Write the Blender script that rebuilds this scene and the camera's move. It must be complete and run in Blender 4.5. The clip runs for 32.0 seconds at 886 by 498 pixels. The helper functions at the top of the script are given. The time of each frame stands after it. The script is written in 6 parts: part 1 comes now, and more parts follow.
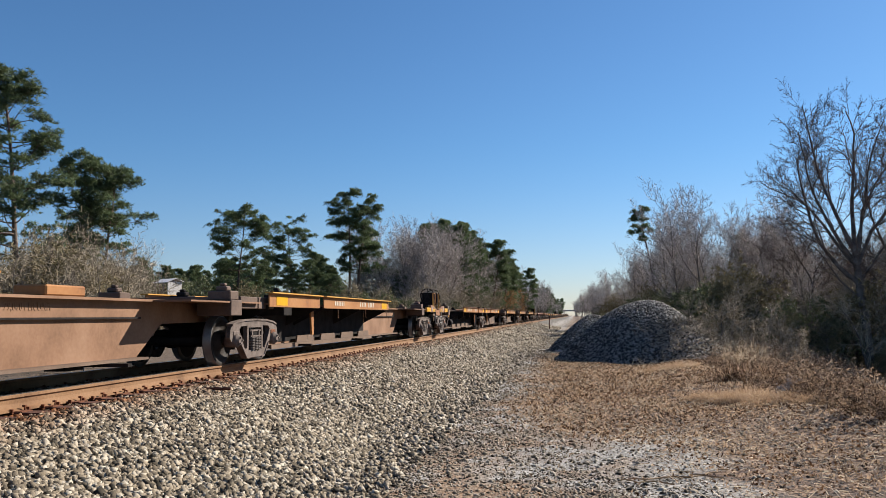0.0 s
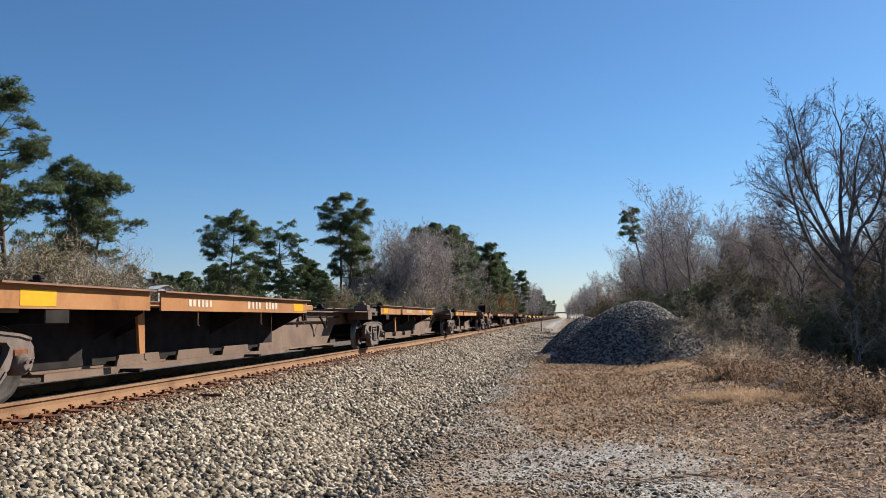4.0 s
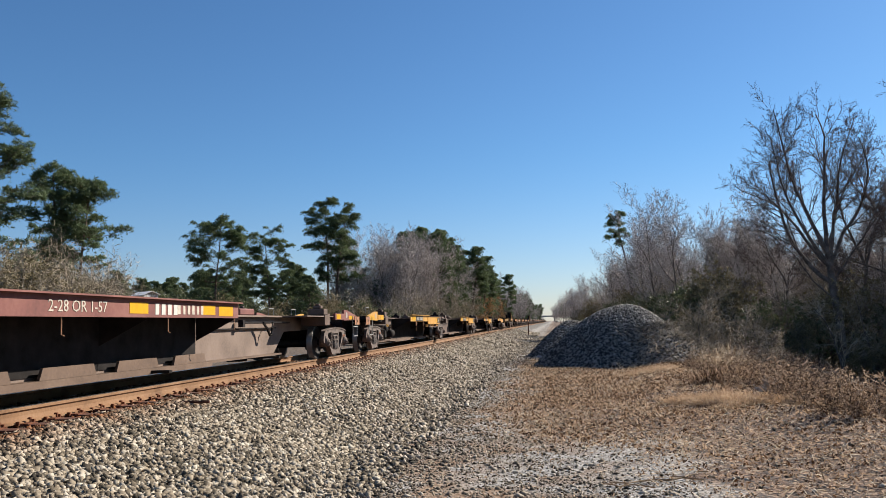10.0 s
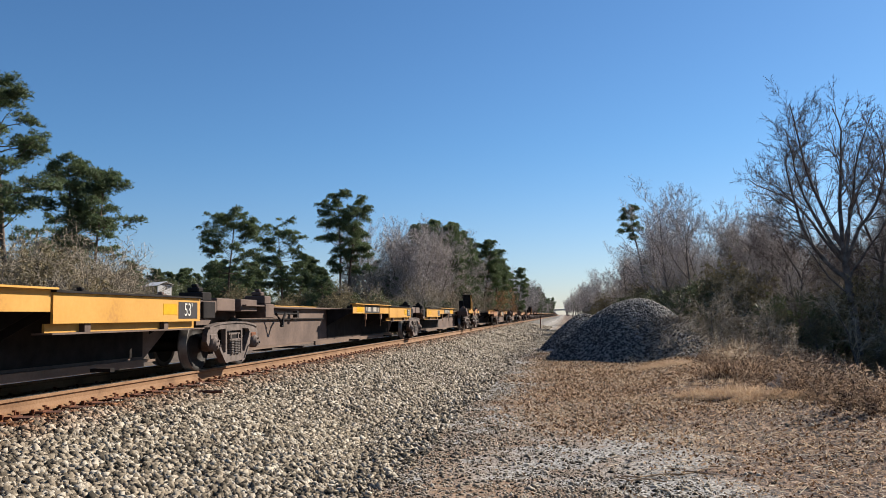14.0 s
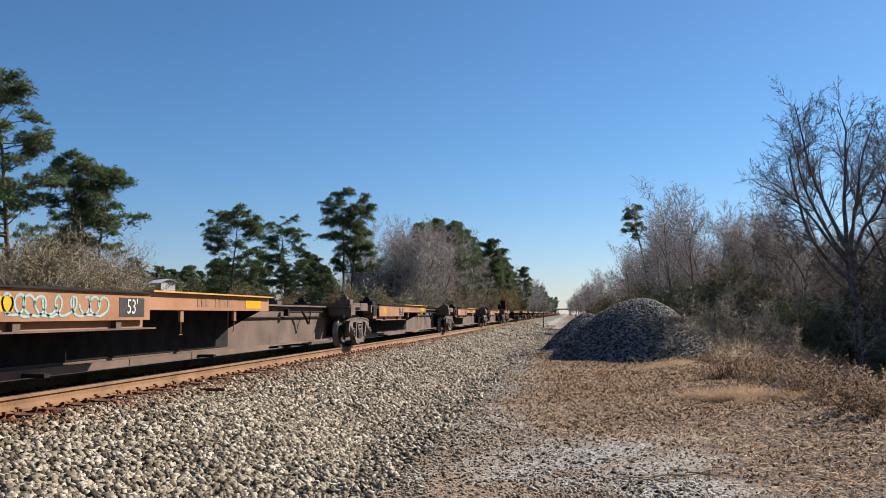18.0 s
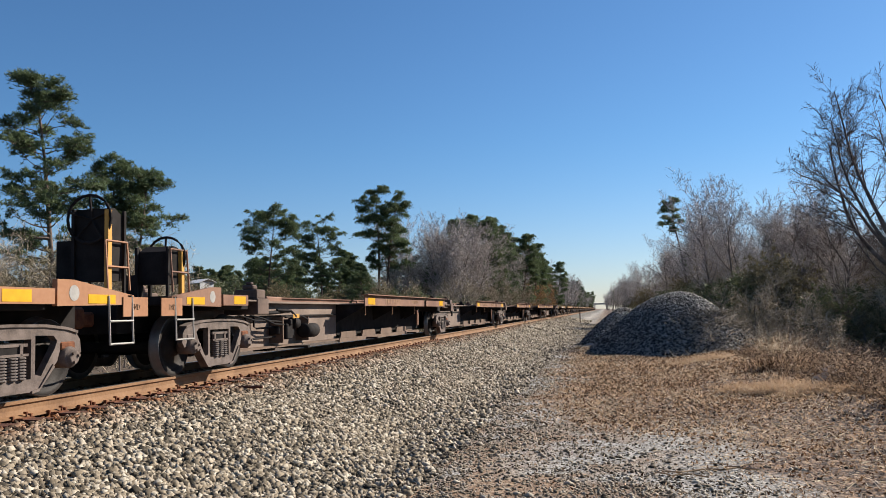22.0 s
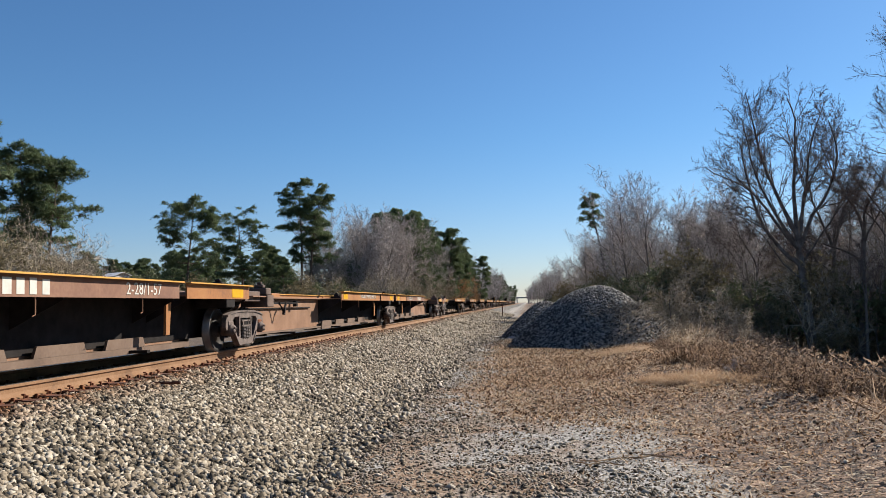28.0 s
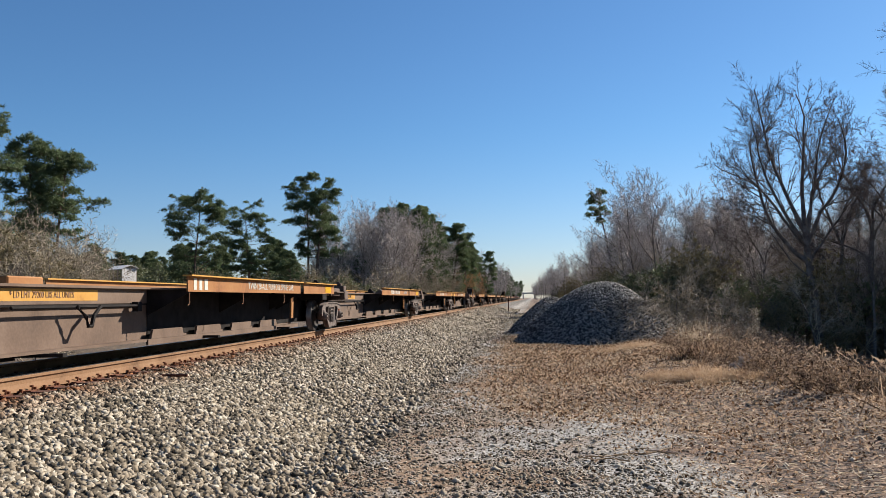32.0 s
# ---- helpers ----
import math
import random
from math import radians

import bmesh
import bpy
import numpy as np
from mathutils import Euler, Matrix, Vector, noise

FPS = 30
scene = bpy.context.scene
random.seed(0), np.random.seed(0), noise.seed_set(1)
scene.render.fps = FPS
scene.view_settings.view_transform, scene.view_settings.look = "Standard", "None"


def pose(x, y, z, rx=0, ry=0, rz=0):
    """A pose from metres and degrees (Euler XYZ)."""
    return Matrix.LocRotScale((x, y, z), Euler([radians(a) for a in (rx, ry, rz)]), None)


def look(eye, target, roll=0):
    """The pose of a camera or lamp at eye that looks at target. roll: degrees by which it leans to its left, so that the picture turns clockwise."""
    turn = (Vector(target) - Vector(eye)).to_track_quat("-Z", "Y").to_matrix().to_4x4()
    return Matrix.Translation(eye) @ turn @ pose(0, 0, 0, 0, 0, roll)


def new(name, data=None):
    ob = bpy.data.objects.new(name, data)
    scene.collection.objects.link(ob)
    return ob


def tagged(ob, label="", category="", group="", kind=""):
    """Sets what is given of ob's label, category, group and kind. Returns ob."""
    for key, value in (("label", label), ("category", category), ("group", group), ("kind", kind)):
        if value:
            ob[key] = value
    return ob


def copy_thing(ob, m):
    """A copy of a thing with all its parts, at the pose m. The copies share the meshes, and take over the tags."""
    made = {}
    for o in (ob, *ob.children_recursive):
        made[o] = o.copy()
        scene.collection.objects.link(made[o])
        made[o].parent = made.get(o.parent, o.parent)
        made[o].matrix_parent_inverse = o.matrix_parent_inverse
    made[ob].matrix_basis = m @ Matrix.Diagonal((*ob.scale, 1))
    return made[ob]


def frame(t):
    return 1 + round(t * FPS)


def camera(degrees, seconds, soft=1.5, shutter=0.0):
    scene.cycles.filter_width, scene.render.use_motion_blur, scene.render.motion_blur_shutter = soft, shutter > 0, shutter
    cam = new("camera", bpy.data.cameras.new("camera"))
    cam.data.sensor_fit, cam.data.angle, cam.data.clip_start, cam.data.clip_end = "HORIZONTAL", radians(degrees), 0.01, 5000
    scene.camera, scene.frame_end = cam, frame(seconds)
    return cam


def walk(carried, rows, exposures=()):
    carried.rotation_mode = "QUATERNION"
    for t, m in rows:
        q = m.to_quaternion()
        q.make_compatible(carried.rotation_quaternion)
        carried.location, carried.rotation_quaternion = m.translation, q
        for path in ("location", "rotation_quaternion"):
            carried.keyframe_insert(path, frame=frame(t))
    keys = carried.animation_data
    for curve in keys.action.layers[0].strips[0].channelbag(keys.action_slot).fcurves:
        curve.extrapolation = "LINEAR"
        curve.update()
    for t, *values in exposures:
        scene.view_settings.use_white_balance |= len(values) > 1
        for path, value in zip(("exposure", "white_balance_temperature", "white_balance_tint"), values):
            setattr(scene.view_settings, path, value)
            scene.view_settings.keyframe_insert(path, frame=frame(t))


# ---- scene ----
# A string of spine cars rolls past a lineside clearing; hand-held camera.
# x: to the right of the line, y: along the line away from the eye, z: up. The train runs towards -y.
cam = camera(57.13, 32.0, soft=0.6)
PATH = [
    (0, (0.001, -0.004, 1.597), (-0.313, 1.964, 1.762), -0.5),
    (0.5, (0.001, -0.003, 1.597), (-0.311, 1.965, 1.765), -0.9),
    (1, (0.006, -0.005, 1.602), (-0.306, 1.963, 1.771), -1.1),
    (1.5, (0.003, 0.001, 1.596), (-0.307, 1.97, 1.764), -1.4),
    (2, (0.008, 0.002, 1.597), (-0.299, 1.971, 1.766), -1.6),
    (2.5, (0.009, -0.002, 1.6), (-0.296, 1.968, 1.768), -1.6),
    (3, (0.009, -0.007, 1.602), (-0.291, 1.963, 1.771), -1.6),
    (3.5, (0.009, 0.008, 1.593), (-0.287, 1.979, 1.764), -1.3),
    (5.5, (0.005, -0.031, 1.597), (-0.282, 1.941, 1.774), -1.1),
    (6, (-0.004, -0.038, 1.598), (-0.29, 1.934, 1.773), -0.8),
    (6.5, (-0.012, -0.039, 1.602), (-0.295, 1.933, 1.779), -1.2),
    (7, (-0.016, -0.038, 1.6), (-0.296, 1.934, 1.777), -1.0),
    (7.5, (-0.016, -0.044, 1.603), (-0.292, 1.929, 1.781), -0.6),
    (8, (-0.009, -0.051, 1.609), (-0.28, 1.922, 1.787), -1.2),
    (8.5, (-0.003, -0.029, 1.601), (-0.27, 1.945, 1.779), -0.8),
    (9, (0.002, -0.031, 1.604), (-0.261, 1.943, 1.785), -1.2),
    (9.5, (0.005, -0.021, 1.605), (-0.256, 1.953, 1.787), -1.6),
    (10, (0.001, -0.013, 1.6), (-0.259, 1.962, 1.783), -1.6),
    (10.5, (0.002, -0.009, 1.598), (-0.256, 1.966, 1.779), -1.8),
    (11, (0.013, -0.005, 1.59), (-0.245, 1.97, 1.766), -2.0),
    (11.5, (0.005, -0.017, 1.6), (-0.257, 1.958, 1.773), -1.6),
    (12, (0.009, -0.013, 1.597), (-0.256, 1.962, 1.769), -1.7),
    (12.5, (0.004, 0.001, 1.591), (-0.267, 1.976, 1.762), -2.1),
    (13, (0.002, -0.006, 1.598), (-0.276, 1.967, 1.766), -1.7),
    (13.5, (0.005, -0.007, 1.6), (-0.28, 1.966, 1.765), -2.1),
    (14, (-0.002, -0.005, 1.595), (-0.293, 1.967, 1.761), -1.1),
    (14.5, (0.005, -0.006, 1.597), (-0.292, 1.965, 1.761), -0.8),
    (16.5, (0.001, -0.019, 1.596), (-0.299, 1.951, 1.761), -1.1),
    (17, (0.004, -0.01, 1.597), (-0.295, 1.961, 1.76), -0.9),
    (17.5, (-0.007, -0.004, 1.599), (-0.305, 1.966, 1.763), -0.9),
    (18, (-0.003, 0.005, 1.602), (-0.302, 1.976, 1.765), -0.8),
    (18.5, (-0.001, 0.014, 1.6), (-0.301, 1.984, 1.764), -1.4),
    (19, (-0.004, 0.02, 1.597), (-0.316, 1.989, 1.758), -2.0),
    (19.5, (0.002, 0.029, 1.599), (-0.326, 1.996, 1.759), -2.5),
    (20, (0.006, 0.034, 1.599), (-0.341, 1.997, 1.76), -2.3),
    (20.5, (-0.001, 0.042, 1.609), (-0.366, 2.001, 1.768), -2.4),
    (21, (0.003, 0.034, 1.612), (-0.376, 1.991, 1.771), -2.3),
    (21.5, (-0.002, 0.016, 1.608), (-0.393, 1.97, 1.768), -1.6),
    (22, (0.015, 0.024, 1.589), (-0.369, 1.981, 1.745), -1.5),
    (22.5, (0.016, 0.016, 1.589), (-0.342, 1.978, 1.741), -1.2),
    (23, (0.016, -0.001, 1.592), (-0.289, 1.97, 1.742), -1.3),
    (23.5, (0.017, 0.0, 1.59), (-0.259, 1.976, 1.736), -1.5),
    (24, (0.017, 0.006, 1.589), (-0.236, 1.985, 1.729), -1.5),
    (24.5, (0.02, 0.003, 1.591), (-0.222, 1.983, 1.731), -1.7),
    (25, (0.022, 0.0, 1.59), (-0.211, 1.981, 1.73), -1.6),
    (25.5, (0.025, -0.004, 1.589), (-0.201, 1.978, 1.727), -1.6),
    (27.5, (0.03, -0.006, 1.591), (-0.173, 1.979, 1.727), -1.2),
    (28, (0.024, 0.002, 1.587), (-0.176, 1.987, 1.723), -1.6),
    (28.5, (0.022, 0.009, 1.583), (-0.179, 1.995, 1.72), -0.9),
    (29, (0.023, 0.007, 1.585), (-0.181, 1.992, 1.72), -1.4),
    (29.5, (0.016, 0.001, 1.588), (-0.19, 1.986, 1.72), -0.9),
    (30, (0.013, 0.001, 1.589), (-0.196, 1.986, 1.718), -1.0),
    (30.5, (0.016, 0.004, 1.587), (-0.198, 1.989, 1.714), -0.7),
    (31, (0.016, -0.002, 1.586), (-0.197, 1.983, 1.713), -0.6),
    (31.5, (0.018, 0.001, 1.587), (-0.197, 1.986, 1.711), -0.9),
    (32, (0.017, 0.0, 1.585), (-0.199, 1.984, 1.709), -1.2),
]
walk(cam, [(t, look(eye, target, roll)) for t, eye, target, roll in PATH])

# ---- light ----
SUN_EL, SUN_AZ = radians(32), radians(48)   # azimuth from +y towards +x
world = bpy.data.worlds.new("sky")
scene.world = world
world.use_nodes = True
sky = world.node_tree.nodes.new("ShaderNodeTexSky")
sky.sky_type = "NISHITA"
sky.sun_disc = False
sky.sun_elevation, sky.sun_rotation = SUN_EL, SUN_AZ
sky.air_density, sky.dust_density, sky.ozone_density = 1.0, 0.25, 3.0
sky.altitude = 150
background = world.node_tree.nodes["Background"]
background.inputs["Strength"].default_value = 0.054
sky_nodes, sky_link = world.node_tree.nodes, world.node_tree.links.new
clear_air = sky_nodes.new("ShaderNodeMix")   # cold dry air: less red overhead, a rosy haze low down
clear_air.data_type, clear_air.blend_type = "RGBA", "MULTIPLY"
clear_air.inputs["Factor"].default_value = 1.0
air_tint = sky_nodes.new("ShaderNodeMix")
air_tint.data_type = "RGBA"
air_tint.inputs[6].default_value, air_tint.inputs[7].default_value = (0.84, 0.88, 1.08, 1), (0.595, 0.88, 1.11, 1)
way_up, way_parts, haze_end = (sky_nodes.new("ShaderNode" + kind) for kind in ("TexCoord", "SeparateXYZ", "MapRange"))
haze_end.interpolation_type = "SMOOTHSTEP"
haze_end.inputs[1].default_value, haze_end.inputs[2].default_value = -0.02, 0.22
sky_link(way_up.outputs["Generated"], way_parts.inputs[0])
sky_link(way_parts.outputs["Z"], haze_end.inputs[0])
sky_link(haze_end.outputs[0], air_tint.inputs["Factor"])
sky_link(air_tint.outputs[2], clear_air.inputs[7])
sky_link(sky.outputs["Color"], clear_air.inputs[6])
sky_link(clear_air.outputs[2], background.inputs["Color"])
SUN_WAY = Vector((math.sin(SUN_AZ) * math.cos(SUN_EL), math.cos(SUN_AZ) * math.cos(SUN_EL), math.sin(SUN_EL)))
sun = new("sun", bpy.data.lights.new("sun", "SUN"))
sun.data.energy, sun.data.angle, sun.data.color = 5.0, radians(0.55), (1.0, 0.92, 0.81)
sun.matrix_world = look(SUN_WAY * 100, (0, 0, 0))
scene.view_settings.exposure = 0.97


# ---- materials ----
def surface(name, stops, scale=8.0, rough=0.8, metal=0.0, bump=0.2, fine=60.0, per_piece=0.0, gen=False, thin=0.0, gloss=0.3):
    """A worn surface: a ramp of colours over two scales of noise, with relief."""
    m = bpy.data.materials.new(name)
    m.use_nodes = True
    t = m.node_tree
    n, link = t.nodes, t.links.new
    b = n["Principled BSDF"]
    b.inputs["Roughness"].default_value, b.inputs["Metallic"].default_value, b.inputs["Specular IOR Level"].default_value = rough, metal, gloss
    co = n.new("ShaderNodeTexCoord")
    big, small = n.new("ShaderNodeTexNoise"), n.new("ShaderNodeTexNoise")
    for tex, sc in ((big, scale), (small, fine)):
        tex.inputs["Scale"].default_value, tex.inputs["Detail"].default_value = sc, 5.0
        link(co.outputs["Object"], tex.inputs["Vector"])
    mix = n.new("ShaderNodeMath")
    mix.operation = "MULTIPLY_ADD"
    mix.inputs[1].default_value = 0.35
    link(small.outputs["Fac"], mix.inputs[0])
    shift = n.new("ShaderNodeMath")
    shift.operation = "MULTIPLY_ADD"
    shift.inputs[1].default_value, shift.inputs[2].default_value = 0.9, -0.13
    link(big.outputs["Fac"], shift.inputs[0])
    link(shift.outputs[0], mix.inputs[2])
    last = mix
    if per_piece:
        src = n.new("ShaderNodeNewGeometry") if gen else n.new("ShaderNodeObjectInfo")
        add = n.new("ShaderNodeMath")
        add.operation = "MULTIPLY_ADD"
        add.inputs[1].default_value = per_piece
        off = n.new("ShaderNodeMath")
        off.operation = "SUBTRACT"
        off.inputs[1].default_value = per_piece / 2
        link(src.outputs["Random Per Island" if gen else "Random"], add.inputs[0])
        link(mix.outputs[0], off.inputs[0])
        link(off.outputs[0], add.inputs[2])
        last = add
    ramp = n.new("ShaderNodeValToRGB")
    e = ramp.color_ramp.elements
    while len(e) < len(stops):
        e.new(0.5)
    for el, (at, col) in zip(e, stops):
        el.position, el.color = at, (*col, 1)
    link(last.outputs[0], ramp.inputs["Fac"])
    link(ramp.outputs["Color"], b.inputs["Base Color"])
    if bump:
        bp = n.new("ShaderNodeBump")
        bp.inputs["Strength"].default_value, bp.inputs["Distance"].default_value = bump, 0.02
        link(small.outputs["Fac"], bp.inputs["Height"])
        link(bp.outputs["Normal"], b.inputs["Normal"])
    if thin:
        glow, both_ways = n.new("ShaderNodeBsdfTranslucent"), n.new("ShaderNodeMixShader")
        both_ways.inputs[0].default_value = thin
        link(ramp.outputs["Color"], glow.inputs["Color"])
        link(b.outputs[0], both_ways.inputs[1])
        link(glow.outputs[0], both_ways.inputs[2])
        link(both_ways.outputs[0], n["Material Output"].inputs["Surface"])
    return m


def tone(name, c, spread=0.35, **kw):
    """A surface round one colour."""
    lo, hi = [max(v * (1 - spread), 0.0) for v in c], [min(v * (1 + spread), 1.0) for v in c]
    return surface(name, [(0.25, lo), (0.5, c), (0.78, hi)], **kw)


# greasy running gear; also paints the shade under the car shelves
STEEL_DARK = tone("greasy_steel_and_shade", (0.020, 0.017, 0.016), 0.5, rough=0.8, scale=5, bump=0.06, gloss=0.08)
WHEEL_MAT = surface("wheel_steel", [(0.3, (0.014, 0.012, 0.011)), (0.55, (0.031, 0.026, 0.023)), (0.8, (0.047, 0.041, 0.037))], rough=0.6, metal=0.0, scale=4, gloss=0.1)
TREAD = tone("wheel_tread", (0.16, 0.145, 0.135), 0.3, rough=0.45, metal=0.6, bump=0.0)
TRUCK_MAT = surface("dusty_cast_steel", [(0.25, (0.041, 0.031, 0.026)), (0.5, (0.114, 0.087, 0.074)), (0.8, (0.183, 0.143, 0.125))], rough=0.85, scale=6)
SPRING_MAT = tone("spring_steel", (0.111, 0.091, 0.081), rough=0.7)
WEB_BROWN = surface("weathered_brown_paint", [(0.2, (0.069, 0.044, 0.030)), (0.5, (0.126, 0.081, 0.056)), (0.8, (0.179, 0.125, 0.090))], scale=1.6, fine=25, rough=0.75, bump=0.05)
WEB_GREY = surface("grimy_grey_brown_paint", [(0.2, (0.045, 0.028, 0.022)), (0.5, (0.106, 0.070, 0.053)), (0.8, (0.163, 0.109, 0.084))], scale=1.6, fine=25, rough=0.8, bump=0.05)
WEB_TAN = surface("rusted_tan_paint", [(0.2, (0.113, 0.056, 0.028)), (0.5, (0.198, 0.105, 0.058)), (0.8, (0.254, 0.150, 0.091))], scale=1.5, fine=22, rough=0.75, bump=0.05)
WEB_DUN = surface("dull_dun_paint", [(0.2, (0.090, 0.065, 0.050)), (0.5, (0.170, 0.123, 0.096)), (0.8, (0.228, 0.169, 0.133))], scale=1.6, fine=25, rough=0.8, bump=0.05)
ORANGE = surface("faded_orange_paint", [(0.2, (0.131, 0.053, 0.021)), (0.42, (0.262, 0.108, 0.031)), (0.8, (0.341, 0.164, 0.056))], scale=1.4, fine=20, rough=0.65, bump=0.05)
YELLOW = surface("yellow_paint", [(0.15, (0.260, 0.115, 0.030)), (0.38, (0.433, 0.216, 0.037)), (0.8, (0.519, 0.289, 0.067))], scale=1.3, fine=20, rough=0.55, bump=0.05)
MAROON = surface("faded_maroon_paint", [(0.2, (0.088, 0.033, 0.028)), (0.5, (0.162, 0.059, 0.048)), (0.8, (0.222, 0.098, 0.076))], scale=1.5, fine=20, rough=0.7, bump=0.05)
RED_BROWN = surface("red_brown_paint", [(0.2, (0.102, 0.047, 0.030)), (0.5, (0.170, 0.085, 0.053)), (0.8, (0.255, 0.140, 0.085))], scale=1.5, fine=20, rough=0.7, bump=0.05)
TAN_PANEL = surface("tan_orange_paint", [(0.2, (0.181, 0.078, 0.036)), (0.5, (0.282, 0.131, 0.062)), (0.8, (0.336, 0.177, 0.095))], scale=1.4, fine=20, rough=0.65, bump=0.05)
DECAL_YELLOW = tone("reflective_yellow", (0.544, 0.293, 0.014), 0.15, rough=0.35, bump=0.0)
DECAL_BLACK = tone("black_panel", (0.035, 0.03, 0.03), 0.3, rough=0.5, bump=0.0)
LETTER_WHITE = tone("white_lettering", (0.484, 0.464, 0.414), 0.15, rough=0.6, bump=0.0)
LETTER_WORN = tone("worn_white_lettering", (0.410, 0.361, 0.295), 0.35, scale=14, rough=0.7, bump=0.0)
LETTER_DARK = tone("dark_lettering", (0.20, 0.11, 0.06), 0.3, rough=0.7, bump=0.0)
SPRAY = tone("pale_blue_spray_paint", (0.225, 0.374, 0.374), 0.2, rough=0.6, bump=0.0)
GALV = tone("worn_galvanised_steel", (0.279, 0.262, 0.238), 0.25, rough=0.5, bump=0.0)
RAIL_MAT = surface("rusted_rail", [(0.25, (0.117, 0.058, 0.027)), (0.5, (0.207, 0.111, 0.054)), (0.8, (0.265, 0.155, 0.084))], scale=2, fine=30, rough=0.8)
RAIL_TOP = tone("polished_rail_head", (0.42, 0.40, 0.38), 0.15, rough=0.28, metal=0.9, bump=0.02)
RUST = surface("deep_rust", [(0.25, (0.059, 0.020, 0.010)), (0.5, (0.131, 0.046, 0.020)), (0.8, (0.197, 0.078, 0.033))], scale=12, rough=0.9)
TIE_MAT = surface("creosoted_wood", [(0.25, (0.033, 0.014, 0.010)), (0.5, (0.080, 0.032, 0.021)), (0.8, (0.147, 0.065, 0.042))], scale=6, rough=0.9)
STONE = surface("ballast_stone", [(0.12, (0.040, 0.034, 0.025)), (0.35, (0.142, 0.115, 0.083)), (0.6, (0.257, 0.210, 0.153)), (0.88, (0.411, 0.365, 0.294))], scale=9, fine=70, per_piece=0.75, gen=True, rough=0.9, gloss=0.15)


def rust_stained(m, x0, x1):
    """Rust washed off the track over the stones between x0 and x1."""
    n, link = m.node_tree.nodes, m.node_tree.links.new
    b = n["Principled BSDF"]
    plain = b.inputs["Base Color"].links[0].from_socket
    geo, sep, noise, edge, fac, mix = (n.new("ShaderNode" + k) for k in ("NewGeometry", "SeparateXYZ", "TexNoise", "MapRange", "Math", "Mix"))
    link(geo.outputs["Position"], sep.inputs[0])
    link(geo.outputs["Position"], noise.inputs["Vector"])
    noise.inputs["Scale"].default_value, noise.inputs["Detail"].default_value = 3.0, 6.0
    edge.inputs[1].default_value, edge.inputs[2].default_value = x1, x0
    link(sep.outputs["X"], edge.inputs[0])
    fac.operation = "MULTIPLY"
    link(edge.outputs[0], fac.inputs[0])
    strong = n.new("ShaderNodeMapRange")
    strong.inputs[1].default_value, strong.inputs[2].default_value = 0.35, 0.6
    link(noise.outputs["Fac"], strong.inputs[0])
    link(strong.outputs[0], fac.inputs[1])
    mix.data_type, mix.blend_type = "RGBA", "MULTIPLY"
    link(fac.outputs[0], mix.inputs["Factor"])
    link(plain, mix.inputs[6])
    mix.inputs[7].default_value = (0.62, 0.29, 0.15, 1)
    link(mix.outputs[2], b.inputs["Base Color"])


rust_stained(STONE, -5.3, -4.55)
HEAP_STONE = surface("dark_ballast_stone", [(0.15, (0.018, 0.017, 0.016)), (0.5, (0.075, 0.071, 0.066)), (0.85, (0.360, 0.342, 0.320))], scale=9, fine=70, per_piece=0.7, gen=True, rough=0.9, gloss=0.15)
BARK = surface("grey_brown_bark", [(0.25, (0.063, 0.053, 0.046)), (0.5, (0.144, 0.121, 0.106)), (0.8, (0.243, 0.210, 0.189))], scale=3, fine=20, rough=0.95, bump=0.6, gloss=0.15)
TWIG = tone("twig_bark", (0.427, 0.380, 0.349), 0.35, scale=0.6, rough=0.95, bump=0.0, per_piece=0.25, gloss=0.15)
# twig bark with backlighting in its colour: darkened to a silhouette against the sky
TWIG_BACKLIT = tone("backlit_twig_bark", (0.138, 0.103, 0.090), 0.35, scale=0.6, rough=0.95, bump=0.0)
TWIG_PALE = tone("pale_twig_bark", (0.309, 0.255, 0.182), 0.35, scale=0.6, rough=0.95, bump=0.0, per_piece=0.3)
PINE_BARK = surface("pine_bark", [(0.25, (0.054, 0.036, 0.027)), (0.5, (0.108, 0.077, 0.059)), (0.8, (0.180, 0.135, 0.108))], scale=3, fine=15, rough=0.95, bump=0.6)
NEEDLE = tone("pine_needles", (0.098, 0.130, 0.059), 0.5, scale=0.5, rough=0.65, bump=0.0, per_piece=0.5, gen=True, thin=0.35)
EVERGREEN = tone("evergreen_leaves", (0.112, 0.125, 0.061), 0.5, scale=0.8, rough=0.6, bump=0.0, per_piece=0.5, gen=True, thin=0.35)
OAK_LEAF = surface("rust_brown_leaves", [(0.2, (0.140, 0.070, 0.032)), (0.5, (0.252, 0.140, 0.063)), (0.8, (0.336, 0.210, 0.112))], scale=0.8, per_piece=0.5, gen=True, rough=0.85, bump=0.0, thin=0.35)
DRY_LEAF = surface("dry_leaves", [(0.1, (0.038, 0.018, 0.009)), (0.45, (0.150, 0.080, 0.041)), (0.9, (0.587, 0.417, 0.278))], scale=3, per_piece=1.1, gen=True, rough=0.9, bump=0.0, thin=0.35, gloss=0.15)
THICKET = surface("brown_thicket", [(0.2, (0.085, 0.07, 0.036)), (0.5, (0.20, 0.165, 0.09)), (0.8, (0.33, 0.265, 0.16))], scale=0.8, per_piece=0.5, gen=True, rough=0.8, bump=0.0, thin=0.3)
STRAW = surface("dry_straw", [(0.15, (0.235, 0.156, 0.088)), (0.5, (0.553, 0.418, 0.281)), (0.85, (0.737, 0.631, 0.480))], scale=2, per_piece=0.9, gen=True, rough=0.85, bump=0.0, thin=0.35, gloss=0.15)
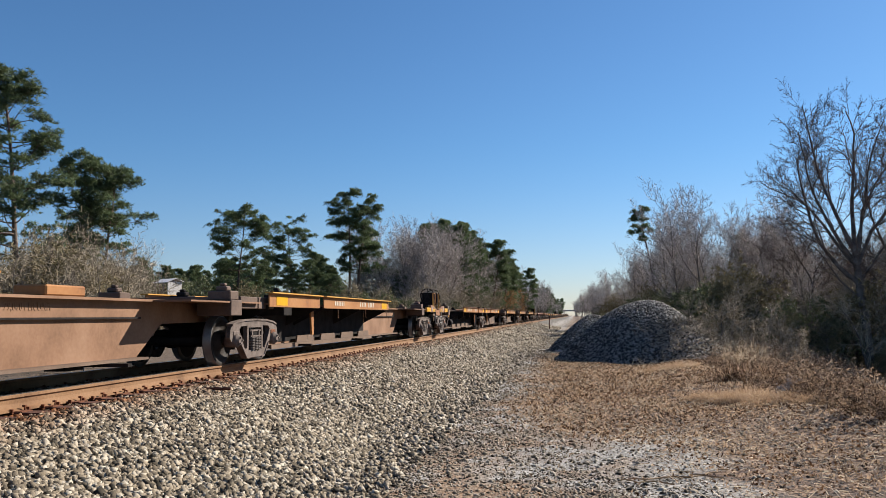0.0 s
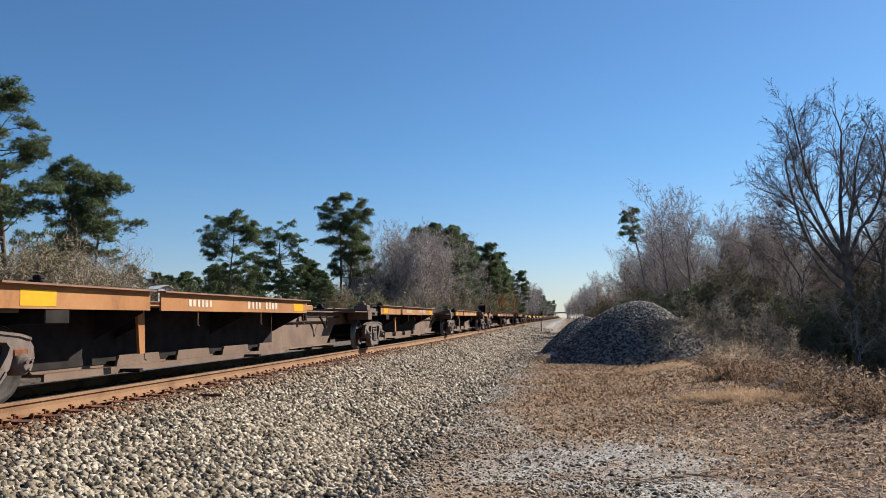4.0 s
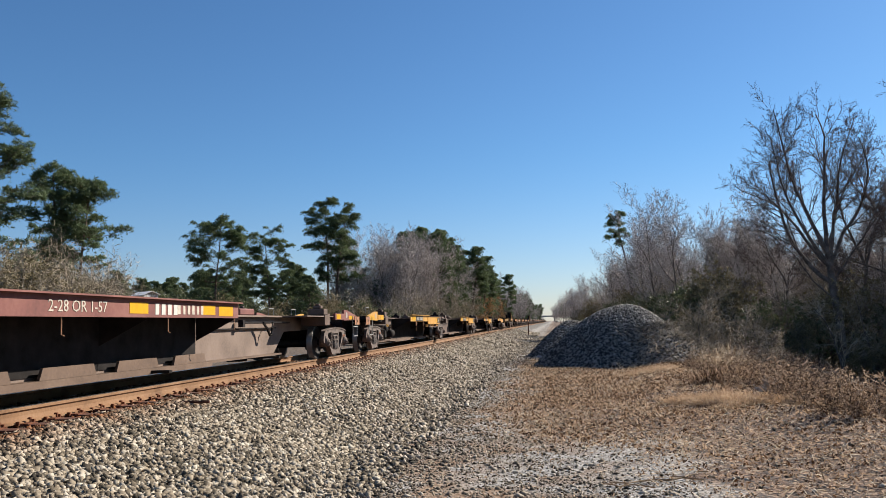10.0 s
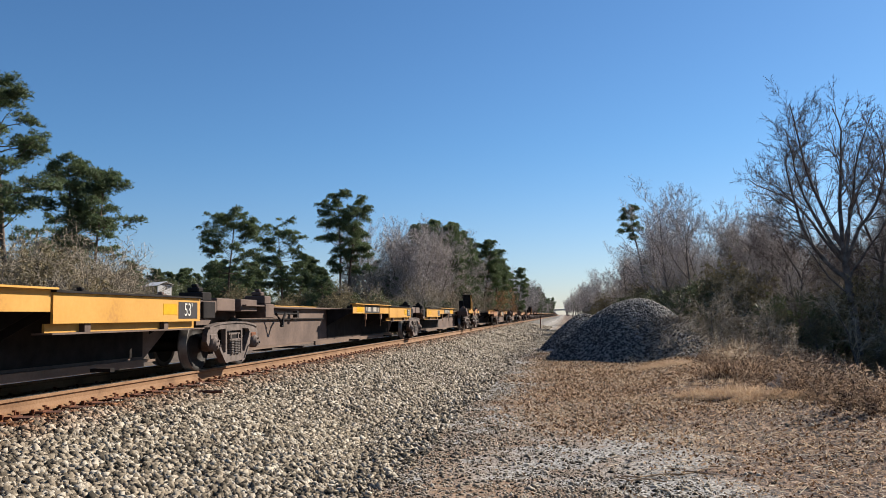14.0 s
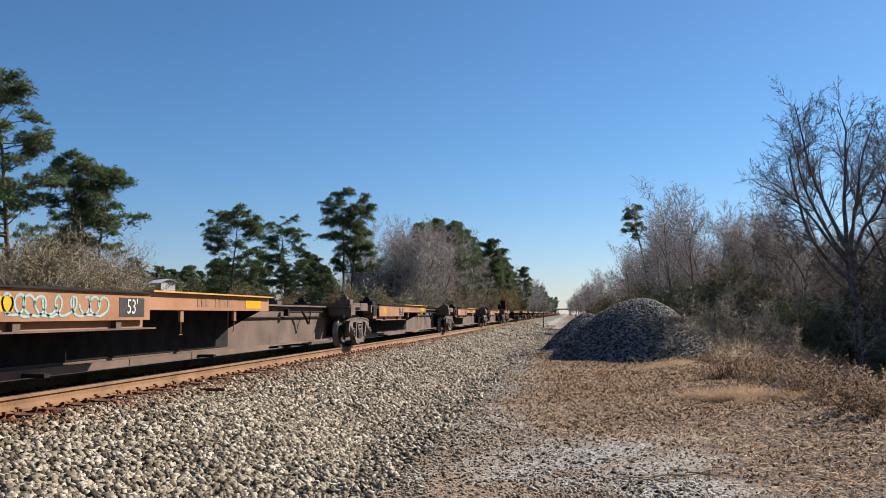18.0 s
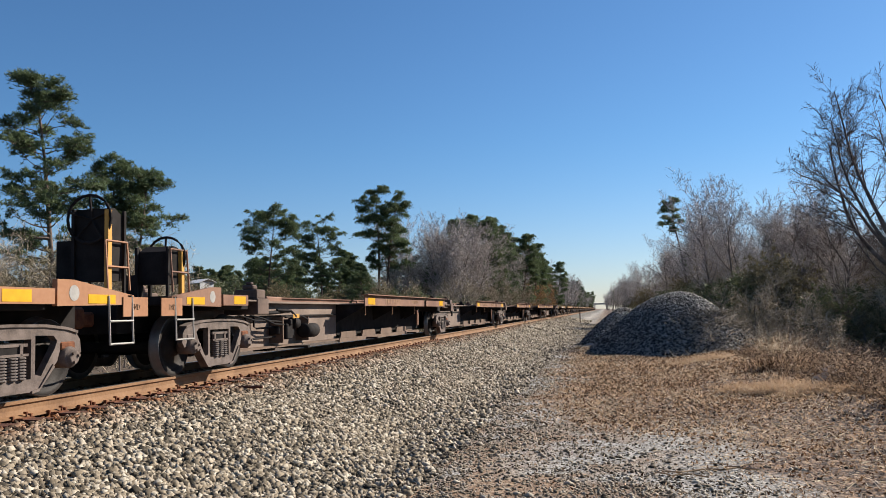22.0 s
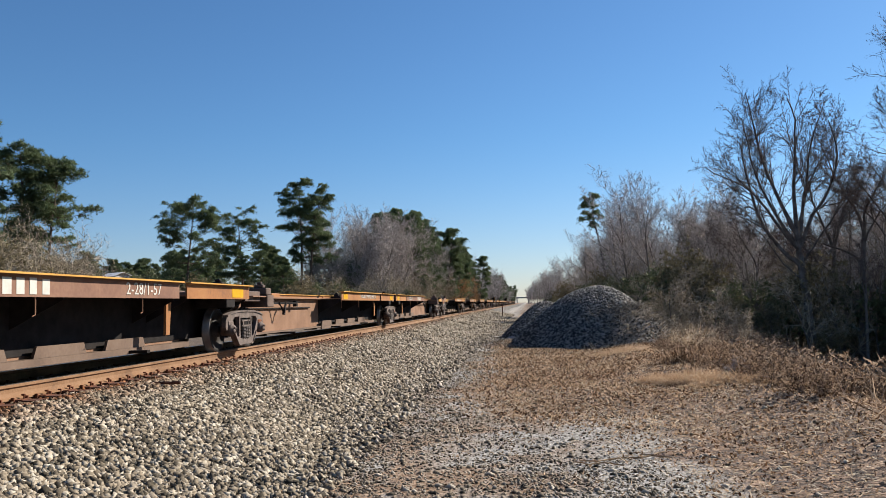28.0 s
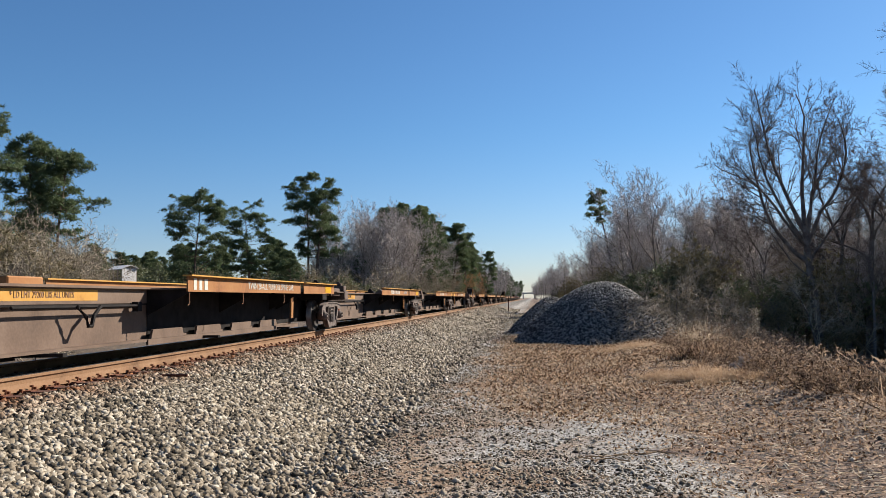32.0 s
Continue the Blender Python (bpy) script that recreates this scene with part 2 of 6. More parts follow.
TAN_GRASS = surface("tan_grass", [(0.2, (0.323, 0.208, 0.119)), (0.5, (0.534, 0.370, 0.230)), (0.8, (0.648, 0.494, 0.341))], scale=2, per_piece=0.5, gen=True, rough=0.85, bump=0.0, thin=0.35)
WEED = surface("dead_weeds", [(0.12, (0.048, 0.031, 0.019)), (0.5, (0.185, 0.119, 0.079)), (0.88, (0.451, 0.335, 0.237))], scale=2, per_piece=0.95, gen=True, rough=0.9, bump=0.0, thin=0.35, gloss=0.15)
DRY_VINE = surface("dry_vine", [(0.15, (0.08, 0.065, 0.05)), (0.5, (0.24, 0.20, 0.155)), (0.85, (0.46, 0.40, 0.32))], scale=2, per_piece=0.9, gen=True, rough=0.9, bump=0.0, thin=0.3)


def ground_surface():
    """Earth, gravel, leaf litter and stony shoulder in one material, by place."""
    m = bpy.data.materials.new("ground_earth")
    m.use_nodes = True
    t = m.node_tree
    n, link = t.nodes, t.links.new
    b = n["Principled BSDF"]
    b.inputs["Roughness"].default_value = 0.95
    geo = n.new("ShaderNodeNewGeometry")
    sep = n.new("ShaderNodeSeparateXYZ")
    link(geo.outputs["Position"], sep.inputs[0])

    def noise_at(scale, detail=5.0, dist=0.0):
        q = n.new("ShaderNodeTexNoise")
        q.inputs["Scale"].default_value, q.inputs["Detail"].default_value, q.inputs["Distortion"].default_value = scale, detail, dist
        link(geo.outputs["Position"], q.inputs["Vector"])
        return q.outputs["Fac"]

    def ramp(fac, stops):
        r = n.new("ShaderNodeValToRGB")
        e = r.color_ramp.elements
        while len(e) < len(stops):
            e.new(0.5)
        for el, (at, col) in zip(e, stops):
            el.position, el.color = at, (*col, 1)
        link(fac, r.inputs["Fac"])
        return r.outputs["Color"]

    def math_node(op, a, v, w=None):
        q = n.new("ShaderNodeMath")
        q.operation = op
        for k, val in enumerate((a, v, w)):
            if val is None:
                continue
            if isinstance(val, (int, float)):
                q.inputs[k].default_value = val
            else:
                link(val, q.inputs[k])
        return q.outputs[0]

    def blend(fac, a, c):
        q = n.new("ShaderNodeMix")
        q.data_type = "RGBA"
        link(fac, q.inputs["Factor"])
        link(a, q.inputs[6])
        link(c, q.inputs[7])
        return q.outputs[2]

    def step(value, lo, hi):
        q = n.new("ShaderNodeMapRange")
        q.inputs[1].default_value, q.inputs[2].default_value = lo, hi
        link(value, q.inputs[0])
        return q.outputs[0]

    def cells(scale):
        q = n.new("ShaderNodeTexVoronoi")
        q.inputs["Scale"].default_value = scale
        link(geo.outputs["Position"], q.inputs["Vector"])
        grey = n.new("ShaderNodeRGBToBW")
        link(q.outputs["Color"], grey.inputs[0])
        return grey.outputs[0], q.outputs["Distance"]

    chips, chip_gap = cells(26)
    flecks, fleck_gap = cells(17)
    grit, _ = cells(46)
    stones = math_node("ADD", math_node("MULTIPLY_ADD", noise_at(3.5, 5), 0.5, -0.25), math_node("MULTIPLY_ADD", grit, 0.5, math_node("MULTIPLY", chips, 0.6)))
    gravel = ramp(stones, [(0.15, (0.074, 0.067, 0.058)), (0.42, (0.185, 0.169, 0.147)), (0.75, (0.370, 0.348, 0.315))])
    clods = math_node("MULTIPLY_ADD", noise_at(4.5, 4), 0.7, -0.35)
    leaf_mix = math_node("ADD", clods, math_node("MULTIPLY_ADD", noise_at(22, 6), 0.8, math_node("MULTIPLY_ADD", flecks, 0.6, -0.20)))
    dirt = ramp(math_node("MULTIPLY_ADD", grit, 0.35, math_node("MULTIPLY_ADD", noise_at(16, 6), 0.9, -0.12)), [(0.3, (0.077, 0.048, 0.029)), (0.5, (0.175, 0.121, 0.081)), (0.72, (0.315, 0.252, 0.188))])
    litter = ramp(leaf_mix, [(0.28, (0.024, 0.012, 0.007)), (0.46, (0.078, 0.041, 0.023)), (0.64, (0.184, 0.109, 0.064)), (0.85, (0.367, 0.252, 0.165))])
    clay = ramp(math_node("MULTIPLY_ADD", grit, 0.3, noise_at(9)), [(0.4, (0.124, 0.069, 0.036)), (0.65, (0.192, 0.116, 0.066)), (0.82, (0.280, 0.210, 0.144))])
    wob = noise_at(0.45, 6)
    xw = math_node("MULTIPLY_ADD", wob, 3.4, math_node("ADD", sep.outputs["X"], -1.7))
    # gravel darkened under the ballast, painting shade into the gaps between stones
    gap_shade = ramp(stones, [(0.2, (0.035, 0.030, 0.025)), (0.5, (0.085, 0.074, 0.062)), (0.8, (0.15, 0.135, 0.115))])
    base = blend(step(xw, -1.35, -0.75), blend(step(xw, -3.6, -2.6), gap_shade, gravel), dirt)
    base = blend(step(xw, -0.5, 0.6), base, litter)
    patch = step(noise_at(0.75, 7), 0.40, 0.50)
    base = blend(math_node("MULTIPLY", patch, math_node("MULTIPLY", step(sep.outputs["Y"], 12.5, 10.5), step(xw, 2.0, 1.2))), base, gravel)
    base = blend(math_node("MULTIPLY", step(noise_at(0.9, 6), 0.52, 0.60), math_node("MULTIPLY", step(xw, -2.6, -1.8), step(xw, 0.9, 0.1))), base, clay)
    bare = math_node("MULTIPLY", step(sep.outputs["Y"], 11.0, 9.6), math_node("MULTIPLY", step(xw, -2.7, -2.2), step(xw, -0.5, -1.1)))
    base = blend(math_node("MULTIPLY", bare, step(noise_at(1.6, 6), 0.36, 0.48)), base, clay)
    floor_litter = ramp(noise_at(5, 8), [(0.3, (0.042, 0.029, 0.020)), (0.55, (0.091, 0.063, 0.041)), (0.75, (0.147, 0.105, 0.070))])
    base = blend(step(xw, 5.5, 8.5), base, floor_litter)
    base = blend(step(xw, -11.5, -13.5), base, floor_litter)
    rusty = ramp(noise_at(18), [(0.3, (0.032, 0.014, 0.008)), (0.5, (0.088, 0.040, 0.020)), (0.7, (0.176, 0.096, 0.052))])
    base = blend(math_node("MULTIPLY", step(sep.outputs["X"], -5.3, -5.45), step(sep.outputs["X"], -8.2, -7.9)), base, rusty)
    link(base, b.inputs["Base Color"])
    bp = n.new("ShaderNodeBump")
    bp.inputs["Strength"].default_value, bp.inputs["Distance"].default_value = 0.6, 0.05
    rough_mix = math_node("MULTIPLY_ADD", chip_gap, -0.6, math_node("MULTIPLY_ADD", fleck_gap, -0.4, noise_at(30, 8)))
    link(rough_mix, bp.inputs["Height"])
    link(bp.outputs["Normal"], b.inputs["Normal"])
    return m


GROUND_MAT = ground_surface()

# ---- shape helpers ----
TRACK_X, RAIL_Z = -6.73, 0.80


def mesh_tris(name, verts, tris, material, smooth=False):
    """A mesh from numpy arrays: verts (n, 3), tris (m, 3)."""
    me = bpy.data.meshes.new(name)
    verts, tris = np.asarray(verts, np.float32), np.asarray(tris, np.int32)
    me.vertices.add(len(verts))
    me.vertices.foreach_set("co", verts.ravel())
    me.loops.add(tris.size)
    me.loops.foreach_set("vertex_index", tris.ravel())
    me.polygons.add(len(tris))
    me.polygons.foreach_set("loop_start", np.arange(0, tris.size, 3, dtype=np.int32))
    me.update(calc_edges=True)
    me.validate()
    me.materials.append(material)
    if smooth:
        me.shade_smooth()
    return me


def part(name, bm, material, parent, label=""):
    """One mesh object under a thing or a part; a list makes one for each of its shapes."""
    if isinstance(bm, list):
        for one in bm:
            ob = part(name, one, material, parent, label)
        return ob
    if isinstance(bm, bpy.types.Mesh):
        me = bm
    else:
        me = bpy.data.meshes.new(name)
        bm.normal_update()
        bm.to_mesh(me)
        bm.free()
        me.materials.append(material)
    ob = new(name, me)
    ob.parent = parent
    if label:
        tagged(ob, label)
    return ob


def box(bm, x0, x1, y0, y1, z0, z1, bevel=0.0):
    m = Matrix.Translation(((x0 + x1) / 2, (y0 + y1) / 2, (z0 + z1) / 2)) @ Matrix.Diagonal((x1 - x0, y1 - y0, z1 - z0, 1))
    made = bmesh.ops.create_cube(bm, size=1, matrix=m)
    if bevel:
        edges = list({e for v in made["verts"] for e in v.link_edges})
        bmesh.ops.bevel(bm, geom=edges, offset=bevel, segments=1, affect="EDGES")
    return bm


def boxes(*specs, bevel=0.0):
    bm = bmesh.new()
    for sp in specs:
        box(bm, *sp, bevel=bevel)
    return bm


def tube(bm, points, r, sides=6):
    """A round bar along points."""
    rings = []
    pts = [Vector(p) for p in points]
    for i, p in enumerate(pts):
        d = (pts[min(i + 1, len(pts) - 1)] - pts[max(i - 1, 0)]).normalized()
        a = d.orthogonal().normalized()
        c = d.cross(a)
        rings.append([bm.verts.new(p + (a * math.cos(2 * math.pi * k / sides) + c * math.sin(2 * math.pi * k / sides)) * r) for k in range(sides)])
    for lo, hi in zip(rings, rings[1:]):
        for k in range(sides):
            bm.faces.new((lo[k], lo[(k + 1) % sides], hi[(k + 1) % sides], hi[k]))
    bm.faces.new(rings[0][::-1])
    bm.faces.new(rings[-1])
    return bm


def prism(bm, outline, x0, x1):
    """A plate with an outline in (y, z), between x0 and x1."""
    a = [bm.verts.new((x0, y, z)) for y, z in outline]
    b = [bm.verts.new((x1, y, z)) for y, z in outline]
    bm.faces.new(a[::-1])
    bm.faces.new(b)
    for k in range(len(a)):
        j = (k + 1) % len(a)
        bm.faces.new((a[k], a[j], b[j], b[k]))
    bmesh.ops.recalc_face_normals(bm, faces=bm.faces)
    return bm


def lathe(bm, profile, sides=32):
    """A body turned round the x axis; profile rows are (x, radius)."""
    rings = [[bm.verts.new((x, r * math.cos(2 * math.pi * k / sides), r * math.sin(2 * math.pi * k / sides))) for k in range(sides)] for x, r in profile]
    for lo, hi in zip(rings, rings[1:]):
        for k in range(sides):
            bm.faces.new((lo[k], lo[(k + 1) % sides], hi[(k + 1) % sides], hi[k]))
    bm.faces.new(rings[0][::-1])
    bm.faces.new(rings[-1])
    bmesh.ops.recalc_face_normals(bm, faces=bm.faces)
    for f in bm.faces:
        f.smooth = len(f.verts) == 4
    return bm


def empty(name, m, label, category, group="", kind=""):
    ob = new(name)
    ob.matrix_basis = m
    return tagged(ob, label, category, group, kind)


# ---- ground ----
def ground_z(x, y):
    """Height of the ground."""
    x, y = np.asarray(x, float), np.asarray(y, float)
    wob = 0.28 * np.sin(y * 0.31 + 0.4) + 0.18 * np.sin(y * 0.83 + 1.7)
    toe = -2.35 + wob
    shoulder = np.clip((toe - x) / (toe + 5.05), 0, 1) * 0.62 - 0.05 * np.clip((-5.3 - x) / 0.2, 0, 1)
    inner = np.interp(x, [-11.6, -8.4], [0.0, 0.62])
    z = np.where(x < TRACK_X, np.minimum(inner, 0.62), shoulder)
    z = np.where(x < -11.6, np.interp(x, [-60, -30, -16, -11.6], [0.8, 0.8, -0.2, 0.0]), z)
    edge = 5.0 + 0.4 * np.sin(y * 0.2) + np.clip((y - 24) * 0.25, 0, 5)
    berm = 0.20 * np.exp(-(((x - edge + 1.4) / 1.1) ** 2))
    drop = -np.clip((x - edge) / 6.0, 0, 1) ** 1.2 * 2.1 + np.clip((x - 26) / 60, 0, 1) * 4
    z = z + np.where(x > 0, berm + np.where(x > edge, drop, 0), 0)
    z = z + 0.03 * np.sin(x * 1.7 + y * 0.6) * np.sin(y * 0.9 - x * 0.7) * (np.abs(x - TRACK_X) > 2)
    return z


def ground():
    xs = np.unique(np.concatenate([np.linspace(-12.5, 14, 160), np.linspace(-60, -12.5, 30), np.linspace(14, 60, 30), [-3000, -800, -200, 200, 800, 3000]]))
    ys = np.unique(np.concatenate([np.linspace(-6, 50, 230), np.linspace(50, 260, 90), [-3000, -400, -60, -20, 400, 900, 3000]]))
    X, Y = np.meshgrid(xs, ys)
    Z = ground_z(X, Y)
    Z = np.where(np.abs(X) > 150, 0.0, Z)
    i = np.arange(X.size).reshape(X.shape)
    a, b, c, d = i[:-1, :-1].ravel(), i[:-1, 1:].ravel(), i[1:, 1:].ravel(), i[1:, :-1].ravel()
    me = mesh_tris("ground", np.stack([X.ravel(), Y.ravel(), Z.ravel()], 1), np.concatenate([np.stack([a, b, c], 1), np.stack([a, c, d], 1)]), GROUND_MAT, smooth=True)
    return tagged(new("ground", me), "gravel, clay and leaf-littered ground beside the railway", "ground", kind="structure")


ground()


# ---- track ----
def rail_profile():
    """Half profile of a heavy rail in (x, z), z = 0 at the top."""
    half = [(0.037, -0.006), (0.037, -0.034), (0.012, -0.048), (0.009, -0.10), (0.016, -0.145), (0.076, -0.165), (0.076, -0.178)]
    return [(-x, z) for x, z in half[::-1]] + [(-0.026, 0.0), (0.026, 0.0)] + half


def rail(x, y0, y1, label):
    bm = bmesh.new()
    prof = rail_profile()
    ends = [[bm.verts.new((px, y, pz)) for px, pz in prof] for y in (y0, y1)]
    for k in range(len(prof) - 1):
        f = bm.faces.new((ends[0][k], ends[0][k + 1], ends[1][k + 1], ends[1][k]))
    bm.faces.new((ends[0][-1], ends[0][0], ends[1][0], ends[1][-1]))
    bm.faces.new(ends[0])
    bm.faces.new(ends[1][::-1])
    bmesh.ops.recalc_face_normals(bm, faces=bm.faces)
    thing = empty("rail", pose(x, 0, RAIL_Z), label, "rail", "rails of the track")
    part("rail_body", bm, RAIL_MAT, thing)
    part("running_surface", boxes((-0.03, 0.03, y0, y1, 0.0, 0.002)), RAIL_TOP, thing, "bright worn running surface")
    return thing


rail(TRACK_X + 0.753, -30, 900, "rust-brown steel rail spiked to ties")
rail(TRACK_X - 0.753, -30, 900, "rust-brown steel rail spiked to ties")


def ties():
    wood = boxes((-1.3, 1.3, -0.115, 0.115, -0.36, -0.182), bevel=0.012)
    proto = empty("tie", pose(TRACK_X, 3.0, RAIL_Z), "weathered dark wooden tie under the rails", "railroad tie", "ties of the track")
    part("timber", wood, TIE_MAT, proto)
    plate = None
    for sx in (-1, 1):
        p = part("tie_plate", plate or boxes((-0.17, 0.17, -0.09, 0.09, -0.186, -0.172), bevel=0.003), RUST, proto, "rusty tie plate")
        p.location.x = sx * 0.753
        plate = p.data
    spike_bm = boxes((-0.008, 0.008, -0.008, 0.008, -0.19, -0.135), (-0.028, 0.012, -0.016, 0.016, -0.14, -0.118), bevel=0.003)
    spike = None
    for sx in (-1, 1):
        for off in (-0.10, 0.10):
            s = part("spike", spike or spike_bm, RUST, proto, "rusty spike head")
            s.location = (sx * 0.753 + off * 1.02, 0.05 if off > 0 else -0.05, 0)
            s.rotation_euler.z = math.pi if off < 0 else 0
            spike = s.data
    anchor_bm = boxes((-0.10, 0.095, -0.012, 0.012, -0.195, -0.17), (0.06, 0.10, -0.014, 0.014, -0.18, -0.145), bevel=0.003)
    anchor = None
    for sx in (-1, 1):
        for oy in (-0.135, 0.135):
            s = part("rail_anchor", anchor or anchor_bm, RUST, proto, "rusty rail anchor")
            s.location = (sx * 0.753, oy, 0)
            anchor = s.data
    r = random.Random(3)
    for k in range(1, 52):
        copy_thing(proto, pose(TRACK_X + r.uniform(-0.03, 0.03), 3.0 + 0.5 * k + r.uniform(-0.03, 0.03), RAIL_Z, 0, 0, r.uniform(-1, 1)))


ties()

ROCK_SIGNS = np.array([(x, y, z) for x in (-1, 1) for y in (-1, 1) for z in (-1, 1)], float)
CHIP_CORNERS = np.array([(1, 0, 0), (0, 1, 0), (-1, 0, 0), (0, -1, 0), (0, 0, 1), (0, 0, -1)], float)
CHIP_TRIS = np.array([(k, (k + 1) % 4, 4) for k in range(4)] + [((k + 1) % 4, k, 5) for k in range(4)])
ROCK_TRIS = np.array([(0, 1, 3), (0, 3, 2), (4, 6, 7), (4, 7, 5), (0, 4, 5), (0, 5, 1), (2, 3, 7), (2, 7, 6), (0, 2, 6), (0, 6, 4), (1, 5, 7), (1, 7, 3)])


def turns(n, gen):
    """n random rotation matrices."""
    q = gen.normal(size=(n, 4))
    q /= np.linalg.norm(q, axis=1, keepdims=True)
    w, x, y, z = q.T
    return np.stack([np.stack([1 - 2 * (y * y + z * z), 2 * (x * y - z * w), 2 * (x * z + y * w)], 1),
                     np.stack([2 * (x * y + z * w), 1 - 2 * (x * x + z * z), 2 * (y * z - x * w)], 1),
                     np.stack([2 * (x * z - y * w), 2 * (y * z + x * w), 1 - 2 * (x * x + y * y)], 1)], 1)


def rocks(centres, sizes, gen):
    """Angular broken stones: every one a knocked-about block with its own corners."""
    n = len(centres)
    v = ROCK_SIGNS[None] * (0.5 + gen.uniform(-0.34, 0.16, (n, 8, 3)))
    v *= gen.uniform(0.62, 1.15, (n, 1, 3))
    v = np.einsum("nij,nkj->nki", turns(n, gen), v) * sizes[:, None, None] + centres[:, None, :]
    t = ROCK_TRIS[None] + (np.arange(n) * 8)[:, None, None]
    return v.reshape(-1, 3), t.reshape(-1, 3)


def chips(centres, sizes, gen):
    """Small chips of stone with six knocked-about corners."""
    n = len(centres)
    v = CHIP_CORNERS[None] * (0.5 + gen.uniform(-0.2, 0.2, (n, 6, 3))) + gen.uniform(-0.12, 0.12, (n, 6, 3))
    v *= gen.uniform(0.7, 1.3, (n, 1, 3)) * np.array([1, 1, 0.75])
    v = v * sizes[:, None, None] + centres[:, None, :]
    return v.reshape(-1, 3), (CHIP_TRIS[None] + (np.arange(n) * 6)[:, None, None]).reshape(-1, 3)


def gravel_patch(x, y):
    """Where bare pale gravel shows through the litter, 0 to 1."""
    rag = 0.6 * np.sin(x * 2.3 + y * 0.9) + 0.4 * np.sin(y * 2.9 - x * 1.3)
    return np.clip((11.6 - y + 0.8 * rag) / 1.2, 0, 1) * np.clip((1.5 - x + 0.5 * rag) / 0.7, 0, 1)


def ballast():
    gen = np.random.default_rng(11)
    xs, ys, ss = [], [], []
    for y0, y1, count, lo, hi in ((4.5, 12, 56000, 0.022, 0.070), (12, 24, 42000, 0.032, 0.080), (24, 50, 24000, 0.05, 0.11), (50, 110, 16000, 0.09, 0.2)):
        xs.append(gen.uniform(-7.6, -1.7, count))
        ys.append(gen.uniform(y0, y1, count))
        ss.append(gen.uniform(lo, hi, count))
    x, y, s = map(np.concatenate, (xs, ys, ss))
    keep = gen.uniform(0, 1, len(x)) < np.interp(x, [-5.6, -3.0, -2.3, -1.7], [1, 1, 0.55, 0.15])
    x, y, s = x[keep], y[keep], s[keep]
    near_rail = (np.abs(np.abs(x - TRACK_X) - 0.753) < 0.13) | ((x > TRACK_X + 0.753) & (x < TRACK_X + 1.26) & (gen.uniform(0, 1, len(x)) < 0.62))
    x, y, s = x[~near_rail], y[~near_rail], s[~near_rail]
    z = ground_z(x, y) + s * 0.15
    far = y > 24
    v, t = rocks(np.stack([x, y, z], 1)[~far], s[~far], gen)
    vf, tf = chips(np.stack([x, y, z], 1)[far], s[far] * 1.3, gen)
    v, t = np.concatenate([v, vf]), np.concatenate([t, tf + len(v)])
    tagged(new("ballast", mesh_tris("ballast", v, t, STONE)), "pale grey broken-stone ballast sloping down from the track", "ballast", kind="stuff")
    # loose stones strewn over the clearing
    n = 112000
    x, y = gen.uniform(-3.1, 3.6, n), 5 + 22 * gen.uniform(0, 1, n) ** 1.5
    patches = 0.5 + 0.5 * np.sin(x * 1.3 + 0.7) * np.sin(y * 0.95 + 1.0 + 0.8 * np.sin(x * 1.7))
    near = gravel_patch(x, y)
    keep = gen.uniform(0, 1, n) < np.interp(x, [-3.1, -1.5, -0.6, 3.6], [1, 0.9, 0.35, 0.10]) * np.where(x < -1.3, 0.85, 0.15 + 0.85 * patches ** 1.5) + 0.6 * near * (0.3 + 0.7 * patches)
    x, y = x[keep], y[keep]
    s = gen.uniform(0.011, 0.034, len(x)) * np.where(gen.uniform(0, 1, len(x)) < 0.12, 2.1, 1) * np.interp(x, [-3.1, -1.6], [1.7, 1.0])
    v, t = chips(np.stack([x, y, ground_z(x, y) + s * 0.12], 1), s, gen)
    xf, yf = gen.uniform(-2.7, 0.8, 16000), gen.uniform(24, 85, 16000)
    sf = gen.uniform(0.03, 0.07, 16000) * np.interp(yf, [24, 85], [1, 2.2])
    keep = gen.uniform(0, 1, 16000) < np.interp(xf, [-2.7, -0.5, 0.8], [1, 0.7, 0.15])
    vf, tf = chips(np.stack([xf, yf, ground_z(xf, yf) + sf * 0.12], 1)[keep], sf[keep], gen)
    v, t = np.concatenate([v, vf]), np.concatenate([t, tf + len(v)])
    tagged(new("loose_gravel", mesh_tris("loose_gravel", v, t, STONE)), "grey gravel scattered over bare clay ground", "gravel", kind="stuff")


ballast()


def heap_height(x, y, cx, cy, rx, ry, h, seed):
    """Height of a heap over the ground: a rounded cone with a dented foot."""
    a = np.arctan2((y - cy) / ry, (x - cx) / rx)
    q = np.hypot((x - cx) / rx, (y - cy) / ry) / (1 + 0.07 * np.sin(3 * a + seed) + 0.04 * np.sin(5 * a))
    return h * np.clip(1.10 - np.sqrt(q * q + 0.13) * 1.035, 0, 1) * 1.36 + 0.06 * np.sin(x * 2.1) * np.sin(y * 1.7) * (q < 1)


